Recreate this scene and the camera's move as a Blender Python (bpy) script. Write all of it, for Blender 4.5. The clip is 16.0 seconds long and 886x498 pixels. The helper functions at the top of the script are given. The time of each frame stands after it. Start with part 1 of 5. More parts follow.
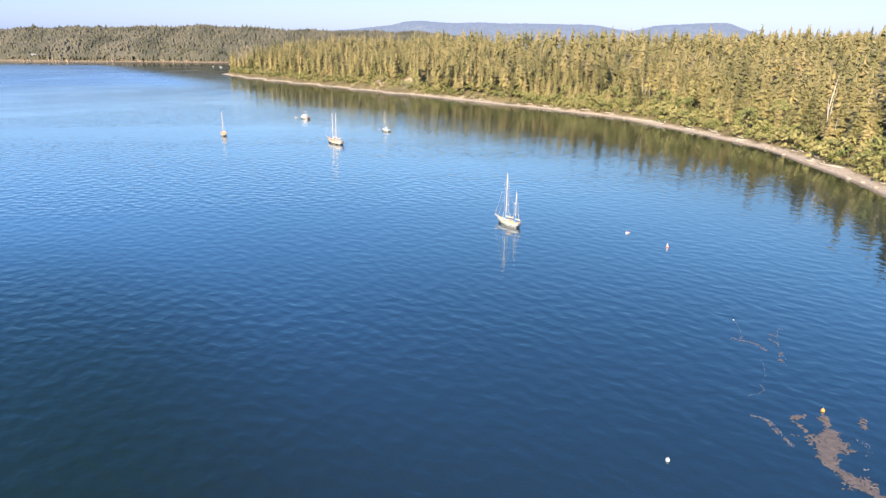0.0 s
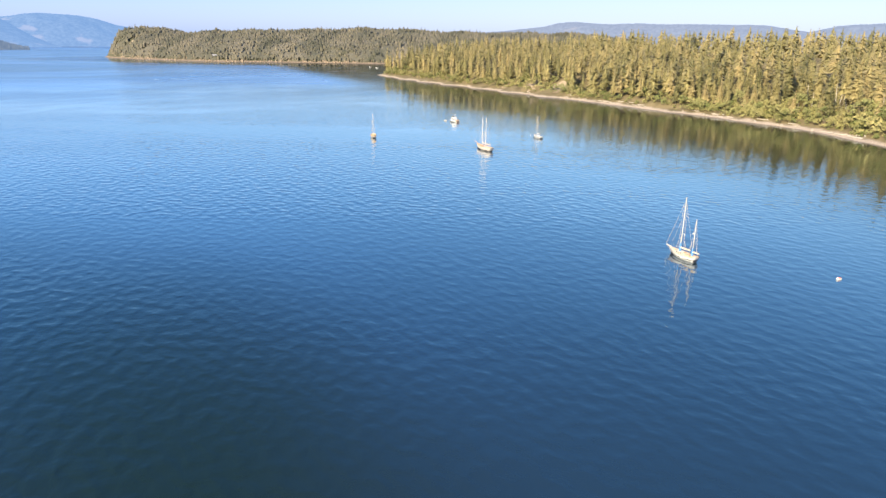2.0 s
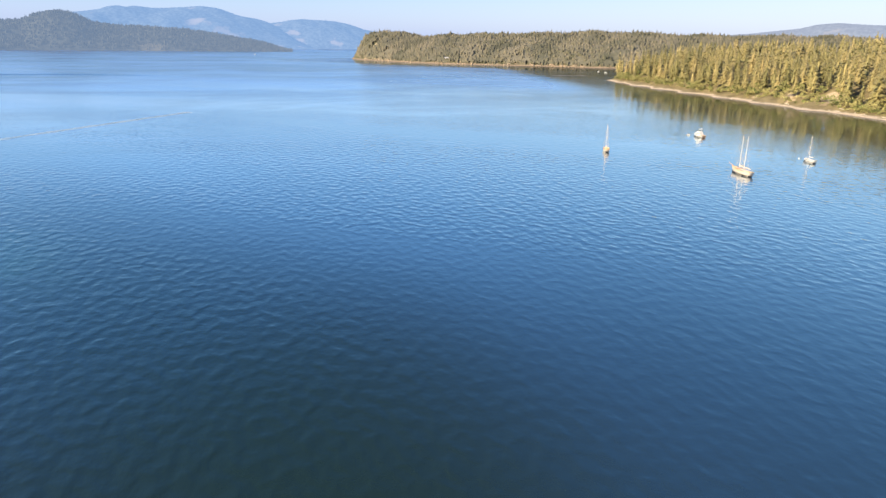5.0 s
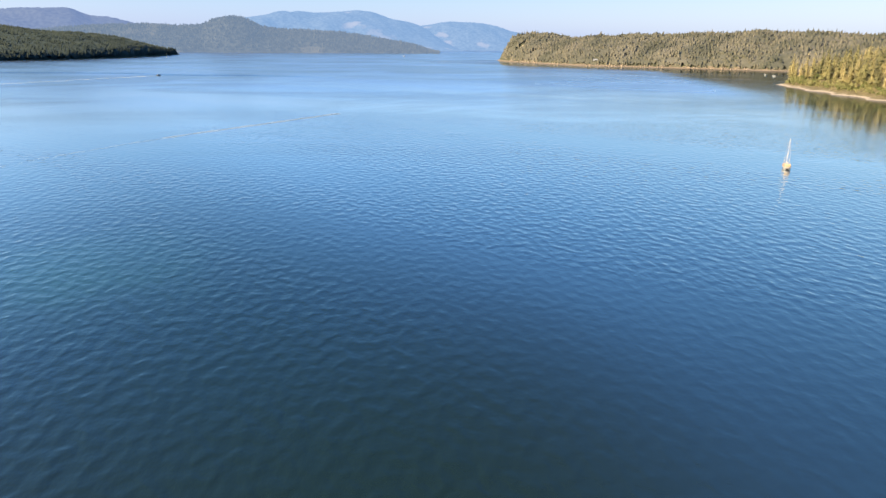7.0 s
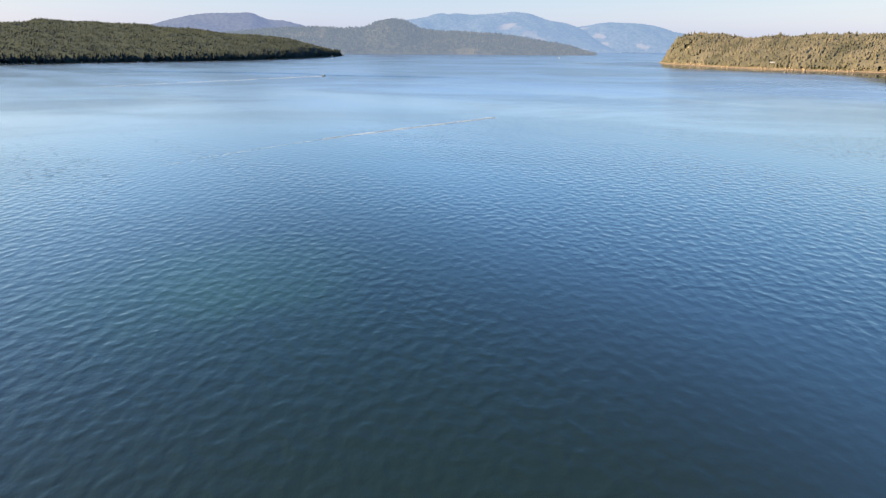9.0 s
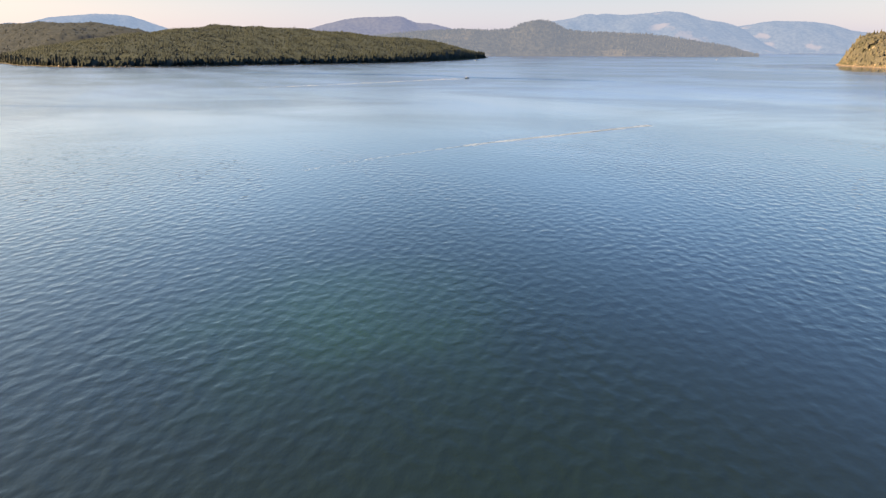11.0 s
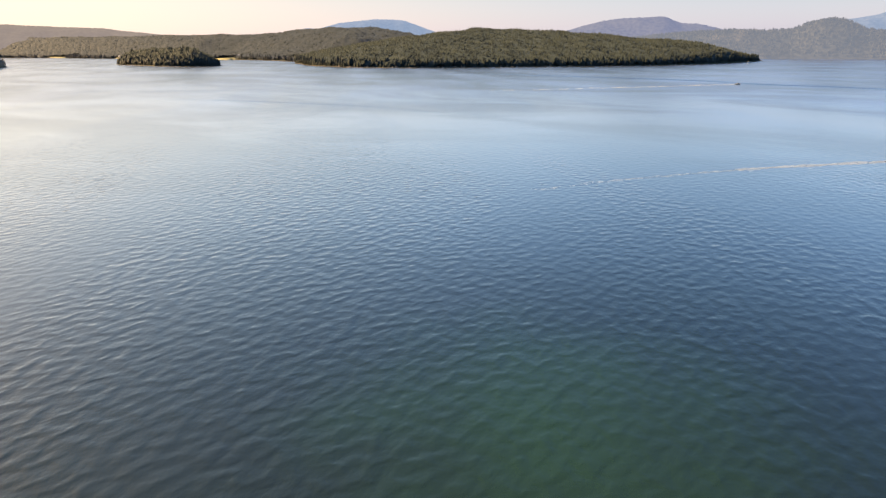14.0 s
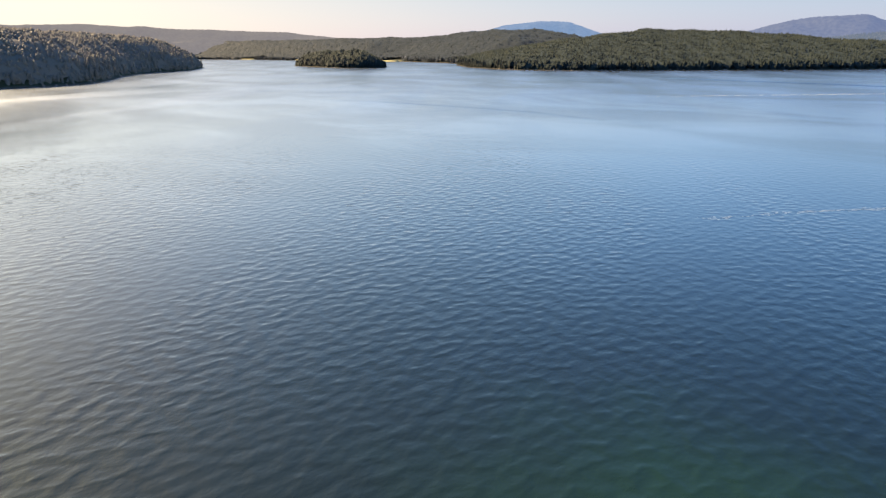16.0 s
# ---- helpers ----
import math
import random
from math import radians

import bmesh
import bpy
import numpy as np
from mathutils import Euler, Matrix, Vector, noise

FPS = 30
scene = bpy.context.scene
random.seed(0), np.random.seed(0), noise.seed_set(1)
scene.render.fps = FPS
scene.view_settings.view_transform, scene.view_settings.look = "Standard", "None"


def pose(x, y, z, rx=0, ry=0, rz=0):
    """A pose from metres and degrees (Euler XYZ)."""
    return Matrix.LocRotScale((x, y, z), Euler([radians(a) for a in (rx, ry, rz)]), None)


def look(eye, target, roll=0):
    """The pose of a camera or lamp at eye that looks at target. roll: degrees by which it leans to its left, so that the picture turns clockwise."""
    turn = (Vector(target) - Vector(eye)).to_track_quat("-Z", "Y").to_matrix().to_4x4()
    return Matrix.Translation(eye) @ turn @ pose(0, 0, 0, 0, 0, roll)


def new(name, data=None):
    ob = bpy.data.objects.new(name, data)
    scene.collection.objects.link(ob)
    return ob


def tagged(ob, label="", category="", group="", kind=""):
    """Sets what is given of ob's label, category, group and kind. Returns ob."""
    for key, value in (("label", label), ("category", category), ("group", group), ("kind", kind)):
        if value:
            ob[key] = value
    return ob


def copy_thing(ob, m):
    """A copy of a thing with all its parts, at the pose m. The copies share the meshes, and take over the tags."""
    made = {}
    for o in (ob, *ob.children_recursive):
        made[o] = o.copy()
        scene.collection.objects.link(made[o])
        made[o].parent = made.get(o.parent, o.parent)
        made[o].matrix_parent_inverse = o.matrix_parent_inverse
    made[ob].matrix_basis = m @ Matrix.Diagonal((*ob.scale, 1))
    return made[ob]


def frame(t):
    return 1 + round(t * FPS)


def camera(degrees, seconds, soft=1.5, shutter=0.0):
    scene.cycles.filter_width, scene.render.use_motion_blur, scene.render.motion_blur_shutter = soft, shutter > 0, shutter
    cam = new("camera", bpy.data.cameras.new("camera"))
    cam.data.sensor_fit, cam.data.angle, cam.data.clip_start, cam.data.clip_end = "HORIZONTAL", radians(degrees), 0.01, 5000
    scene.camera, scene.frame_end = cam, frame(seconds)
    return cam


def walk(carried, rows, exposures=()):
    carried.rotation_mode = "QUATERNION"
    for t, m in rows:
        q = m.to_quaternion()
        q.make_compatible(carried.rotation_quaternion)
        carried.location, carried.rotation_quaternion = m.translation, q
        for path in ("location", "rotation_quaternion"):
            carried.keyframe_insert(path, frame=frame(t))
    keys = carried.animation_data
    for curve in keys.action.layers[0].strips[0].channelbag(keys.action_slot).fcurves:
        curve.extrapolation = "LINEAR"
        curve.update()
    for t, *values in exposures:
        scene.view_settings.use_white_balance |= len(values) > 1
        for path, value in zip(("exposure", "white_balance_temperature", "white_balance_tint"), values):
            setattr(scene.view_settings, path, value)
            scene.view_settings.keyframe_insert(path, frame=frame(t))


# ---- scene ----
cam = camera(69.0, 16.0, 1.45)
PATH = [
    (0, (-0.999, -6.014, 44.184), (-0.998, -4.109, 43.574), 0.7),
    (0.5, (-1.799, -1.54, 44.088), (-1.896, 0.362, 43.478), 0.7),
    (1, (-2.87, 2.979, 43.999), (-3.074, 4.873, 43.389), 0.7),
    (1.5, (-4.19, 7.397, 43.948), (-4.5, 9.276, 43.337), 0.8),
    (2, (-5.769, 11.656, 43.93), (-6.189, 13.514, 43.32), 0.7),
    (2.5, (-7.599, 15.755, 43.921), (-8.128, 17.585, 43.311), 0.8),
    (3, (-9.718, 19.636, 43.907), (-10.345, 21.434, 43.297), 0.8),
    (3.5, (-12.03, 23.235, 43.893), (-12.754, 24.997, 43.284), 0.8),
    (4, (-14.642, 26.564, 43.905), (-15.46, 28.285, 43.296), 0.8),
    (6.5, (-29.292, 41.726, 44.212), (-30.544, 43.162, 43.603), 0.6),
    (7, (-32.495, 44.397, 44.244), (-33.821, 45.765, 43.635), 0.5),
    (7.5, (-36.152, 46.688, 44.262), (-37.553, 47.98, 43.654), 0.5),
    (8, (-40.269, 48.677, 44.266), (-41.741, 49.887, 43.658), 0.5),
    (8.5, (-44.793, 50.456, 44.265), (-46.331, 51.579, 43.656), 0.5),
    (9, (-49.579, 52.124, 44.258), (-51.179, 53.159, 43.65), 0.4),
    (11.5, (-74.377, 60.389, 44.04), (-76.198, 60.955, 43.437), 0.0),
    (12, (-79.579, 61.862, 44.024), (-81.433, 62.311, 43.422), 0.0),
    (12.5, (-84.99, 63.113, 44.016), (-86.869, 63.444, 43.414), -0.0),
    (13, (-90.59, 64.133, 44.019), (-92.486, 64.346, 43.418), -0.0),
    (13.5, (-96.314, 64.96, 44.023), (-98.22, 65.054, 43.425), -0.1),
    (14, (-102.108, 65.633, 44.027), (-104.016, 65.606, 43.429), -0.1),
    (14.5, (-107.919, 66.191, 44.027), (-109.822, 66.044, 43.431), -0.1),
    (15, (-113.713, 66.667, 44.028), (-115.604, 66.4, 43.434), -0.1),
    (15.5, (-119.464, 67.085, 44.028), (-121.336, 66.706, 43.436), -0.2),
    (16, (-125.2, 67.481, 44.028), (-127.048, 66.997, 43.437), -0.2),
]
walk(cam, [(t, look(eye, target, roll)) for t, eye, target, roll in PATH],
     [(0.0, 1.37, 6350, 12), (2.0, 1.35, 6450, 10), (4.0, 1.34, 6850, 10), (7.0, 1.38, 7050, 8), (9.0, 1.37, 8150, 11), (12.0, 1.4, 10500, 21), (14.8, 1.23, 9100, 19), (16.0, 1.1, 7900, 15)])

# ---- light ----
SUN_AZ, SUN_EL = 205.0, 30.0          # compass degrees from +y, degrees above the horizon
world = bpy.data.worlds.new("sky")
scene.world = world
world.use_nodes = True
wn = world.node_tree.nodes
sky = wn.new("ShaderNodeTexSky")
sky.sky_type = "NISHITA"
sky.sun_disc = False
sky.sun_elevation = radians(SUN_EL)
sky.sun_rotation = radians(SUN_AZ)
sky.altitude = 30
sky.air_density, sky.dust_density, sky.ozone_density = 1.0, 0.8, 1.5
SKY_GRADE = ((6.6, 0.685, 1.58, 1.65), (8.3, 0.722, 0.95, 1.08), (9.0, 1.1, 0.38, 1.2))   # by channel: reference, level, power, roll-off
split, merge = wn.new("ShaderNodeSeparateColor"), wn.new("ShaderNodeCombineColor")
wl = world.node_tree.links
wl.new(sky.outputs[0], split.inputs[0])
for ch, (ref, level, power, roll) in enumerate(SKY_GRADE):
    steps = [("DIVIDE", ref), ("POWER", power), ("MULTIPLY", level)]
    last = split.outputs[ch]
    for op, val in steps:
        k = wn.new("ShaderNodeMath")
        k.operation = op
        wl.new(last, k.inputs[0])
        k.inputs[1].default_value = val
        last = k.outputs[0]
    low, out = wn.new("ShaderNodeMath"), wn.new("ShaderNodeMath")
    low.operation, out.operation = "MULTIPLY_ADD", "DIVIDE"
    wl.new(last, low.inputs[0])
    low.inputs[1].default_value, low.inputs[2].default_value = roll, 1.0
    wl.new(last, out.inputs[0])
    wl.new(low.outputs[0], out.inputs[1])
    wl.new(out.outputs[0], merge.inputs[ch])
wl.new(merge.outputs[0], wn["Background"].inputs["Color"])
wn["Background"].inputs["Strength"].default_value = 1.0
sun_way = Vector((math.sin(radians(SUN_AZ)) * math.cos(radians(SUN_EL)),
                  math.cos(radians(SUN_AZ)) * math.cos(radians(SUN_EL)), math.sin(radians(SUN_EL))))
sun = new("sun", bpy.data.lights.new("sun", "SUN"))
sun.data.energy, sun.data.angle, sun.data.color = 5.0, radians(0.55), (1.0, 0.85, 0.6)
sun.matrix_world = look(sun_way * 300, (0, 0, 0))


# ---- materials ----
def material(name, color, rough=0.6, metal=0.0, vary=0.15, scale=1.0, bump=0.0, color2=None, stain=0.0):
    """A plain surface with grain and larger stains, sized in metres."""
    m = bpy.data.materials.new(name)
    m.use_nodes = True
    nt, n = m.node_tree, m.node_tree.nodes
    p = n["Principled BSDF"]
    p.inputs["Roughness"].default_value, p.inputs["Metallic"].default_value = rough, metal
    geo = n.new("ShaderNodeNewGeometry")
    fine, big = n.new("ShaderNodeTexNoise"), n.new("ShaderNodeTexNoise")
    fine.inputs["Scale"].default_value, fine.inputs["Detail"].default_value = 9.0 / scale, 4
    big.inputs["Scale"].default_value, big.inputs["Detail"].default_value = 1.1 / scale, 3
    for t in (fine, big):
        nt.links.new(geo.outputs["Position"], t.inputs["Vector"])
    add = n.new("ShaderNodeMath")
    add.operation = "MULTIPLY_ADD"
    nt.links.new(fine.outputs["Fac"], add.inputs[0])
    add.inputs[1].default_value = 0.5
    half = n.new("ShaderNodeMath")
    half.operation = "MULTIPLY"
    half.inputs[1].default_value = 0.5
    nt.links.new(big.outputs["Fac"], half.inputs[0])
    nt.links.new(half.outputs[0], add.inputs[2])
    ramp = n.new("ShaderNodeValToRGB")
    ramp.color_ramp.elements[0].position, ramp.color_ramp.elements[1].position = 0.3, 0.7
    c2 = color2 or tuple(c * (1 + vary) for c in color)
    c1 = tuple(c * (1 - vary - stain) for c in color)
    ramp.color_ramp.elements[0].color = (*c1, 1)
    ramp.color_ramp.elements[1].color = (*c2, 1)
    nt.links.new(add.outputs[0], ramp.inputs["Fac"])
    nt.links.new(ramp.outputs["Color"], p.inputs["Base Color"])
    if bump:
        b = n.new("ShaderNodeBump")
        b.inputs["Strength"].default_value, b.inputs["Distance"].default_value = 0.6, bump
        nt.links.new(add.outputs[0], b.inputs["Height"])
        nt.links.new(b.outputs["Normal"], p.inputs["Normal"])
    return m


def foliage(name, dark, light, single, shine=0.25, soft=0.0, middle=None):
    """Leaves and needles. single: one object a plant, tinted plant by plant; otherwise by the mesh's own tint."""
    m = bpy.data.materials.new(name)
    m.use_nodes = True
    nt, n = m.node_tree, m.node_tree.nodes
    p = n["Principled BSDF"]
    p.inputs["Roughness"].default_value = 0.65
    p.inputs["Specular IOR Level"].default_value = shine
    if single:
        src = n.new("ShaderNodeObjectInfo").outputs["Random"]
    else:
        att = n.new("ShaderNodeAttribute")
        att.attribute_name = "tint"
        src = att.outputs["Fac"]
    geo = n.new("ShaderNodeNewGeometry")
    mixer = n.new("ShaderNodeMath")
    mixer.operation = "MULTIPLY_ADD"
    nt.links.new(geo.outputs["Random Per Island"], mixer.inputs[0])
    mixer.inputs[1].default_value = 0.3
    scaled = n.new("ShaderNodeMath")
    scaled.operation = "MULTIPLY"
    scaled.inputs[1].default_value = 0.7
    nt.links.new(src, scaled.inputs[0])
    nt.links.new(scaled.outputs[0], mixer.inputs[2])
    ramp = n.new("ShaderNodeValToRGB")
    ramp.color_ramp.elements[0].color = (*dark, 1)
    ramp.color_ramp.elements[1].color = (*light, 1)
    ramp.color_ramp.elements[0].position, ramp.color_ramp.elements[1].position = 0.1, 0.92
    if middle:
        stop = ramp.color_ramp.elements.new(0.48)
        stop.color = (*middle, 1)
    nt.links.new(mixer.outputs[0], ramp.inputs["Fac"])
    nt.links.new(ramp.outputs["Color"], p.inputs["Base Color"])
    if soft:        # normals leaned up to lighten shaded sides, much as loose twigs scatter light
        lean = n.new("ShaderNodeMix")
        lean.data_type = "VECTOR"
        lean.inputs[0].default_value = soft
        nt.links.new(geo.outputs["Normal"], lean.inputs[4])
        lean.inputs[5].default_value = (0, 0, 1)
        unit = n.new("ShaderNodeVectorMath")
        unit.operation = "NORMALIZE"
        nt.links.new(lean.outputs[1], unit.inputs[0])
        nt.links.new(unit.outputs[0], p.inputs["Normal"])
    return m


def ground_material(name, low, low_top, bare, floor, steep=0.72, fuzz=0.8, bluffs=()):
    """Beach or rock up to a height, bare earth where it is steep, forest floor elsewhere."""
    m = bpy.data.materials.new(name)
    m.use_nodes = True
    nt, n = m.node_tree, m.node_tree.nodes
    p = n["Principled BSDF"]
    p.inputs["Roughness"].default_value = 0.9
    p.inputs["Specular IOR Level"].default_value = 0.15
    geo = n.new("ShaderNodeNewGeometry")
    sep = n.new("ShaderNodeSeparateXYZ")
    nt.links.new(geo.outputs["Position"], sep.inputs[0])
    nz = n.new("ShaderNodeSeparateXYZ")
    nt.links.new(geo.outputs["Normal"], nz.inputs[0])
    noise1, noise2 = n.new("ShaderNodeTexNoise"), n.new("ShaderNodeTexNoise")
    noise1.inputs["Scale"].default_value, noise1.inputs["Detail"].default_value = 0.12, 5
    noise2.inputs["Scale"].default_value, noise2.inputs["Detail"].default_value = 1.3, 5
    for t in (noise1, noise2):
        nt.links.new(geo.outputs["Position"], t.inputs["Vector"])

    def ramp(a, b, source):
        r = n.new("ShaderNodeValToRGB")
        r.color_ramp.elements[0].color, r.color_ramp.elements[1].color = (*a, 1), (*b, 1)
        r.color_ramp.elements[0].position, r.color_ramp.elements[1].position = 0.35, 0.68
        nt.links.new(source, r.inputs["Fac"])
        return r.outputs["Color"]

    def smooth(source, a, b):
        r = n.new("ShaderNodeMapRange")
        r.inputs["From Min"].default_value, r.inputs["From Max"].default_value = a, b
        nt.links.new(source, r.inputs["Value"])
        return r.outputs["Result"]

    def mix(fac, a, b):
        x = n.new("ShaderNodeMix")
        x.data_type = "RGBA"
        nt.links.new(fac, x.inputs["Factor"])
        nt.links.new(a, x.inputs["A"])
        nt.links.new(b, x.inputs["B"])
        return x.outputs["Result"]

    wob = n.new("ShaderNodeMath")
    wob.operation = "MULTIPLY_ADD"
    nt.links.new(noise1.outputs["Fac"], wob.inputs[0])
    wob.inputs[1].default_value = -2.0 * low_top
    nt.links.new(sep.outputs["Z"], wob.inputs[2])
    c_low = ramp(tuple(c * 0.62 for c in low), low, noise2.outputs["Fac"])
    c_bare = ramp(tuple(c * 0.7 for c in bare), bare, noise2.outputs["Fac"])
    c_floor = ramp(tuple(c * 0.6 for c in floor), floor, noise1.outputs["Fac"])
    up = mix(smooth(nz.outputs["Z"], steep - 0.08, steep + 0.06), c_bare, c_floor)
    for bx_, by_, br_ in bluffs:      # slips of bare sand in the bank
        far = n.new("ShaderNodeVectorMath")
        far.operation = "DISTANCE"
        flat = n.new("ShaderNodeCombineXYZ")
        nt.links.new(sep.outputs["X"], flat.inputs["X"])
        nt.links.new(sep.outputs["Y"], flat.inputs["Y"])
        nt.links.new(flat.outputs[0], far.inputs[0])
        far.inputs[1].default_value = (bx_, by_, 0)
        edge = n.new("ShaderNodeMath")
        edge.operation = "MULTIPLY_ADD"
        nt.links.new(noise1.outputs["Fac"], edge.inputs[0])
        edge.inputs[1].default_value = br_ * 2.6
        nt.links.new(far.outputs["Value"], edge.inputs[2])
        up = mix(smooth(edge.outputs[0], br_ * 1.75, br_ * 2.05), c_bare, up)
    wet = n.new("ShaderNodeMapRange")
    wet.inputs["From Min"].default_value, wet.inputs["From Max"].default_value = 0.12, 0.35
    wet.inputs["To Min"].default_value, wet.inputs["To Max"].default_value = 0.45, 1.0
    nt.links.new(sep.outputs["Z"], wet.inputs["Value"])
    wetted = n.new("ShaderNodeVectorMath")
    wetted.operation = "SCALE"
    nt.links.new(c_low, wetted.inputs[0])
    nt.links.new(wet.outputs["Result"], wetted.inputs["Scale"])
    out = mix(smooth(wob.outputs[0], -fuzz * 0.5, fuzz * 0.5), wetted.outputs[0], up)
    nt.links.new(out, p.inputs["Base Color"])
    b = n.new("ShaderNodeBump")
    b.inputs["Strength"].default_value, b.inputs["Distance"].default_value = 0.7, 0.25
    nt.links.new(noise2.outputs["Fac"], b.inputs["Height"])
    nt.links.new(b.outputs["Normal"], p.inputs["Normal"])
    return m


def water_material():
    m = bpy.data.materials.new("sea_water")
    m.use_nodes = True
    nt, n = m.node_tree, m.node_tree.nodes
    n.remove(n["Principled BSDF"])
    body, gloss = n.new("ShaderNodeBsdfDiffuse"), n.new("ShaderNodeBsdfGlossy")
    both, fres = n.new("ShaderNodeMixShader"), n.new("ShaderNodeFresnel")
    fres.inputs["IOR"].default_value = 1.34
    geo = n.new("ShaderNodeNewGeometry")

    def mapped(turn, sx, sy):
        mp = n.new("ShaderNodeMapping")
        mp.vector_type = "TEXTURE"
        mp.inputs["Rotation"].default_value = (0, 0, radians(turn))
        mp.inputs["Scale"].default_value = (sx, sy, 1)      # metres along and across the crests
        nt.links.new(geo.outputs["Position"], mp.inputs["Vector"])
        return mp.outputs["Vector"]

    def tex(vector, detail, rough=0.5, warp=0.0):
        t = n.new("ShaderNodeTexNoise")
        t.noise_dimensions = "2D"
        t.inputs["Scale"].default_value = 1.0
        t.inputs["Detail"].default_value, t.inputs["Roughness"].default_value = detail, rough
        t.inputs["Distortion"].default_value = warp
        nt.links.new(vector, t.inputs["Vector"])
        return t.outputs["Fac"]

    def calc(op, a, b):
        x = n.new("ShaderNodeMath")
        x.operation = op
        for i, v in enumerate((a, b)):
            if isinstance(v, (int, float)):
                x.inputs[i].default_value = v
            else:
                nt.links.new(v, x.inputs[i])
        return x.outputs[0]

    def span(v, a, b, c, d):
        r = n.new("ShaderNodeMapRange")
        r.interpolation_type = "SMOOTHSTEP"
        for key, val in (("From Min", a), ("From Max", b), ("To Min", c), ("To Max", d)):
            r.inputs[key].default_value = val
        nt.links.new(v, r.inputs["Value"])
        return r.outputs["Result"]

    # wind patches: streaks of rougher and of calmer water, tens to hundreds of metres long
    patch = tex(mapped(8, 420, 90), 4, 0.55, 0.4)
    calm = span(patch, 0.38, 0.62, 0.55, 1.15)
    # short ripples run in along the wooded shore
    sep = n.new("ShaderNodeSeparateXYZ")
    nt.links.new(geo.outputs["Position"], sep.inputs[0])
    lee_line = calc("MAXIMUM", calc("ADD", sep.outputs["X"], calc("MULTIPLY", sep.outputs["Y"], 0.55)),
                    calc("SUBTRACT", calc("ADD", sep.outputs["X"], calc("MULTIPLY", sep.outputs["Y"], 0.7)), 60.0))
    lee = calc("MULTIPLY", span(lee_line, 105, 215, 1.0, WAVE_LEE), span(sep.outputs["X"], -180, 40, 1.22, 0.92))
    out_at = n.new("ShaderNodeVectorMath")
    out_at.operation = "DISTANCE"
    out_at.inputs[1].default_value = (-60, 60, 0)
    nt.links.new(geo.outputs["Position"], out_at.inputs[0])
    lee = calc("MULTIPLY", lee, span(out_at.outputs["Value"], 220, 520, 1.0, 0.3))
    def crests(vector, detail, rough, warp):
        """Waves with narrow crests and broad troughs."""
        f = calc("MAXIMUM", calc("SUBTRACT", tex(vector, detail, rough, warp), 0.2), 0.0)
        return calc("MULTIPLY", calc("POWER", f, 1.15), 1.06)

    cove = calc("MULTIPLY", span(sep.outputs["Y"], 1090, 1230, 0.0, 1.0), span(sep.outputs["X"], -1330, -1150, 0.0, 1.0))
    lee = calc("MULTIPLY", lee, calc("SUBTRACT", 1.0, calc("MULTIPLY", cove, 0.6)))
    swell = calc("MULTIPLY", crests(mapped(-38, 2.8, 2.0), 0.4, 0.45, 0.2), WAVE_SWELL)
    chop = calc("MULTIPLY", crests(mapped(-12, 1.0, 0.75), 1.5, 0.45, 0.3), WAVE_CHOP)
    ripple = calc("MULTIPLY", tex(mapped(-60, 0.6, 0.4), 1.5, 0.5), WAVE_RIPPLE)
    height = calc("MULTIPLY", calc("ADD", calc("ADD", swell, chop), ripple), calc("MULTIPLY", calm, lee))
    b = n.new("ShaderNodeBump")
    b.inputs["Strength"].default_value, b.inputs["Distance"].default_value = 1.0, 1.0
    nt.links.new(height, b.inputs["Height"])
    for node in (body, gloss, fres):
        nt.links.new(b.outputs["Normal"], node.inputs["Normal"])
    open_sea = calc("MULTIPLY", span(out_at.outputs["Value"], 240, 800, 0.0, 0.22), calc("MULTIPLY", span(sep.outputs["X"], -900, -250, 0.75, 1.0), span(lee_line, 130, 215, 1.0, 0.15)))
    open_sea = calc("MULTIPLY", open_sea, calc("SUBTRACT", 1.0, calc("MULTIPLY", cove, 0.75)))
    nt.links.new(calc("ADD", span(patch, 0.35, 0.65, 0.03, 0.08), open_sea), gloss.inputs["Roughness"])
    # mirror share raised above Fresnel at middling angles to brighten the reflected sky
    share = calc("MULTIPLY", calc("SUBTRACT", 1.0, calc("EXPONENT", calc("MULTIPLY", calc("POWER", fres.outputs[0], 1.4), -6.9), 0)), 0.93)
    share = calc("MULTIPLY", share, span(lee_line, 130, 240, 1.0, 0.68))      # cut along the shore to darken the woods' reflection
    # long streaks of wind-roughened and of slick water, plainest far out
    streak = span(tex(mapped(60, 230, 130), 6, 0.6, 0.5), 0.36, 0.64, 0.0, 1.0)
    share = calc("MULTIPLY", share, span(out_at.outputs["Value"], 350, 1100, 1.0, 0.8))
    far_out = span(out_at.outputs["Value"], 150, 600, 0.25, 1.0)
    share = calc("MULTIPLY", share, calc("ADD", 1.0, calc("MULTIPLY", calc("SUBTRACT", streak, 0.42), calc("MULTIPLY", far_out, 0.2))))
    # dim sky reflection painted as a darker, greener band fitted to the camera's way
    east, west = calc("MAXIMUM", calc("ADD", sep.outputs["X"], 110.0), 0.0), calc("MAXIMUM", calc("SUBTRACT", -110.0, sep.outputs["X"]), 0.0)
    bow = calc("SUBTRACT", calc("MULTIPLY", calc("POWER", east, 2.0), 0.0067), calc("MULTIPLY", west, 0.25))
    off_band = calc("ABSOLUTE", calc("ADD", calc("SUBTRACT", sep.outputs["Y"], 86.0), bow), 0)
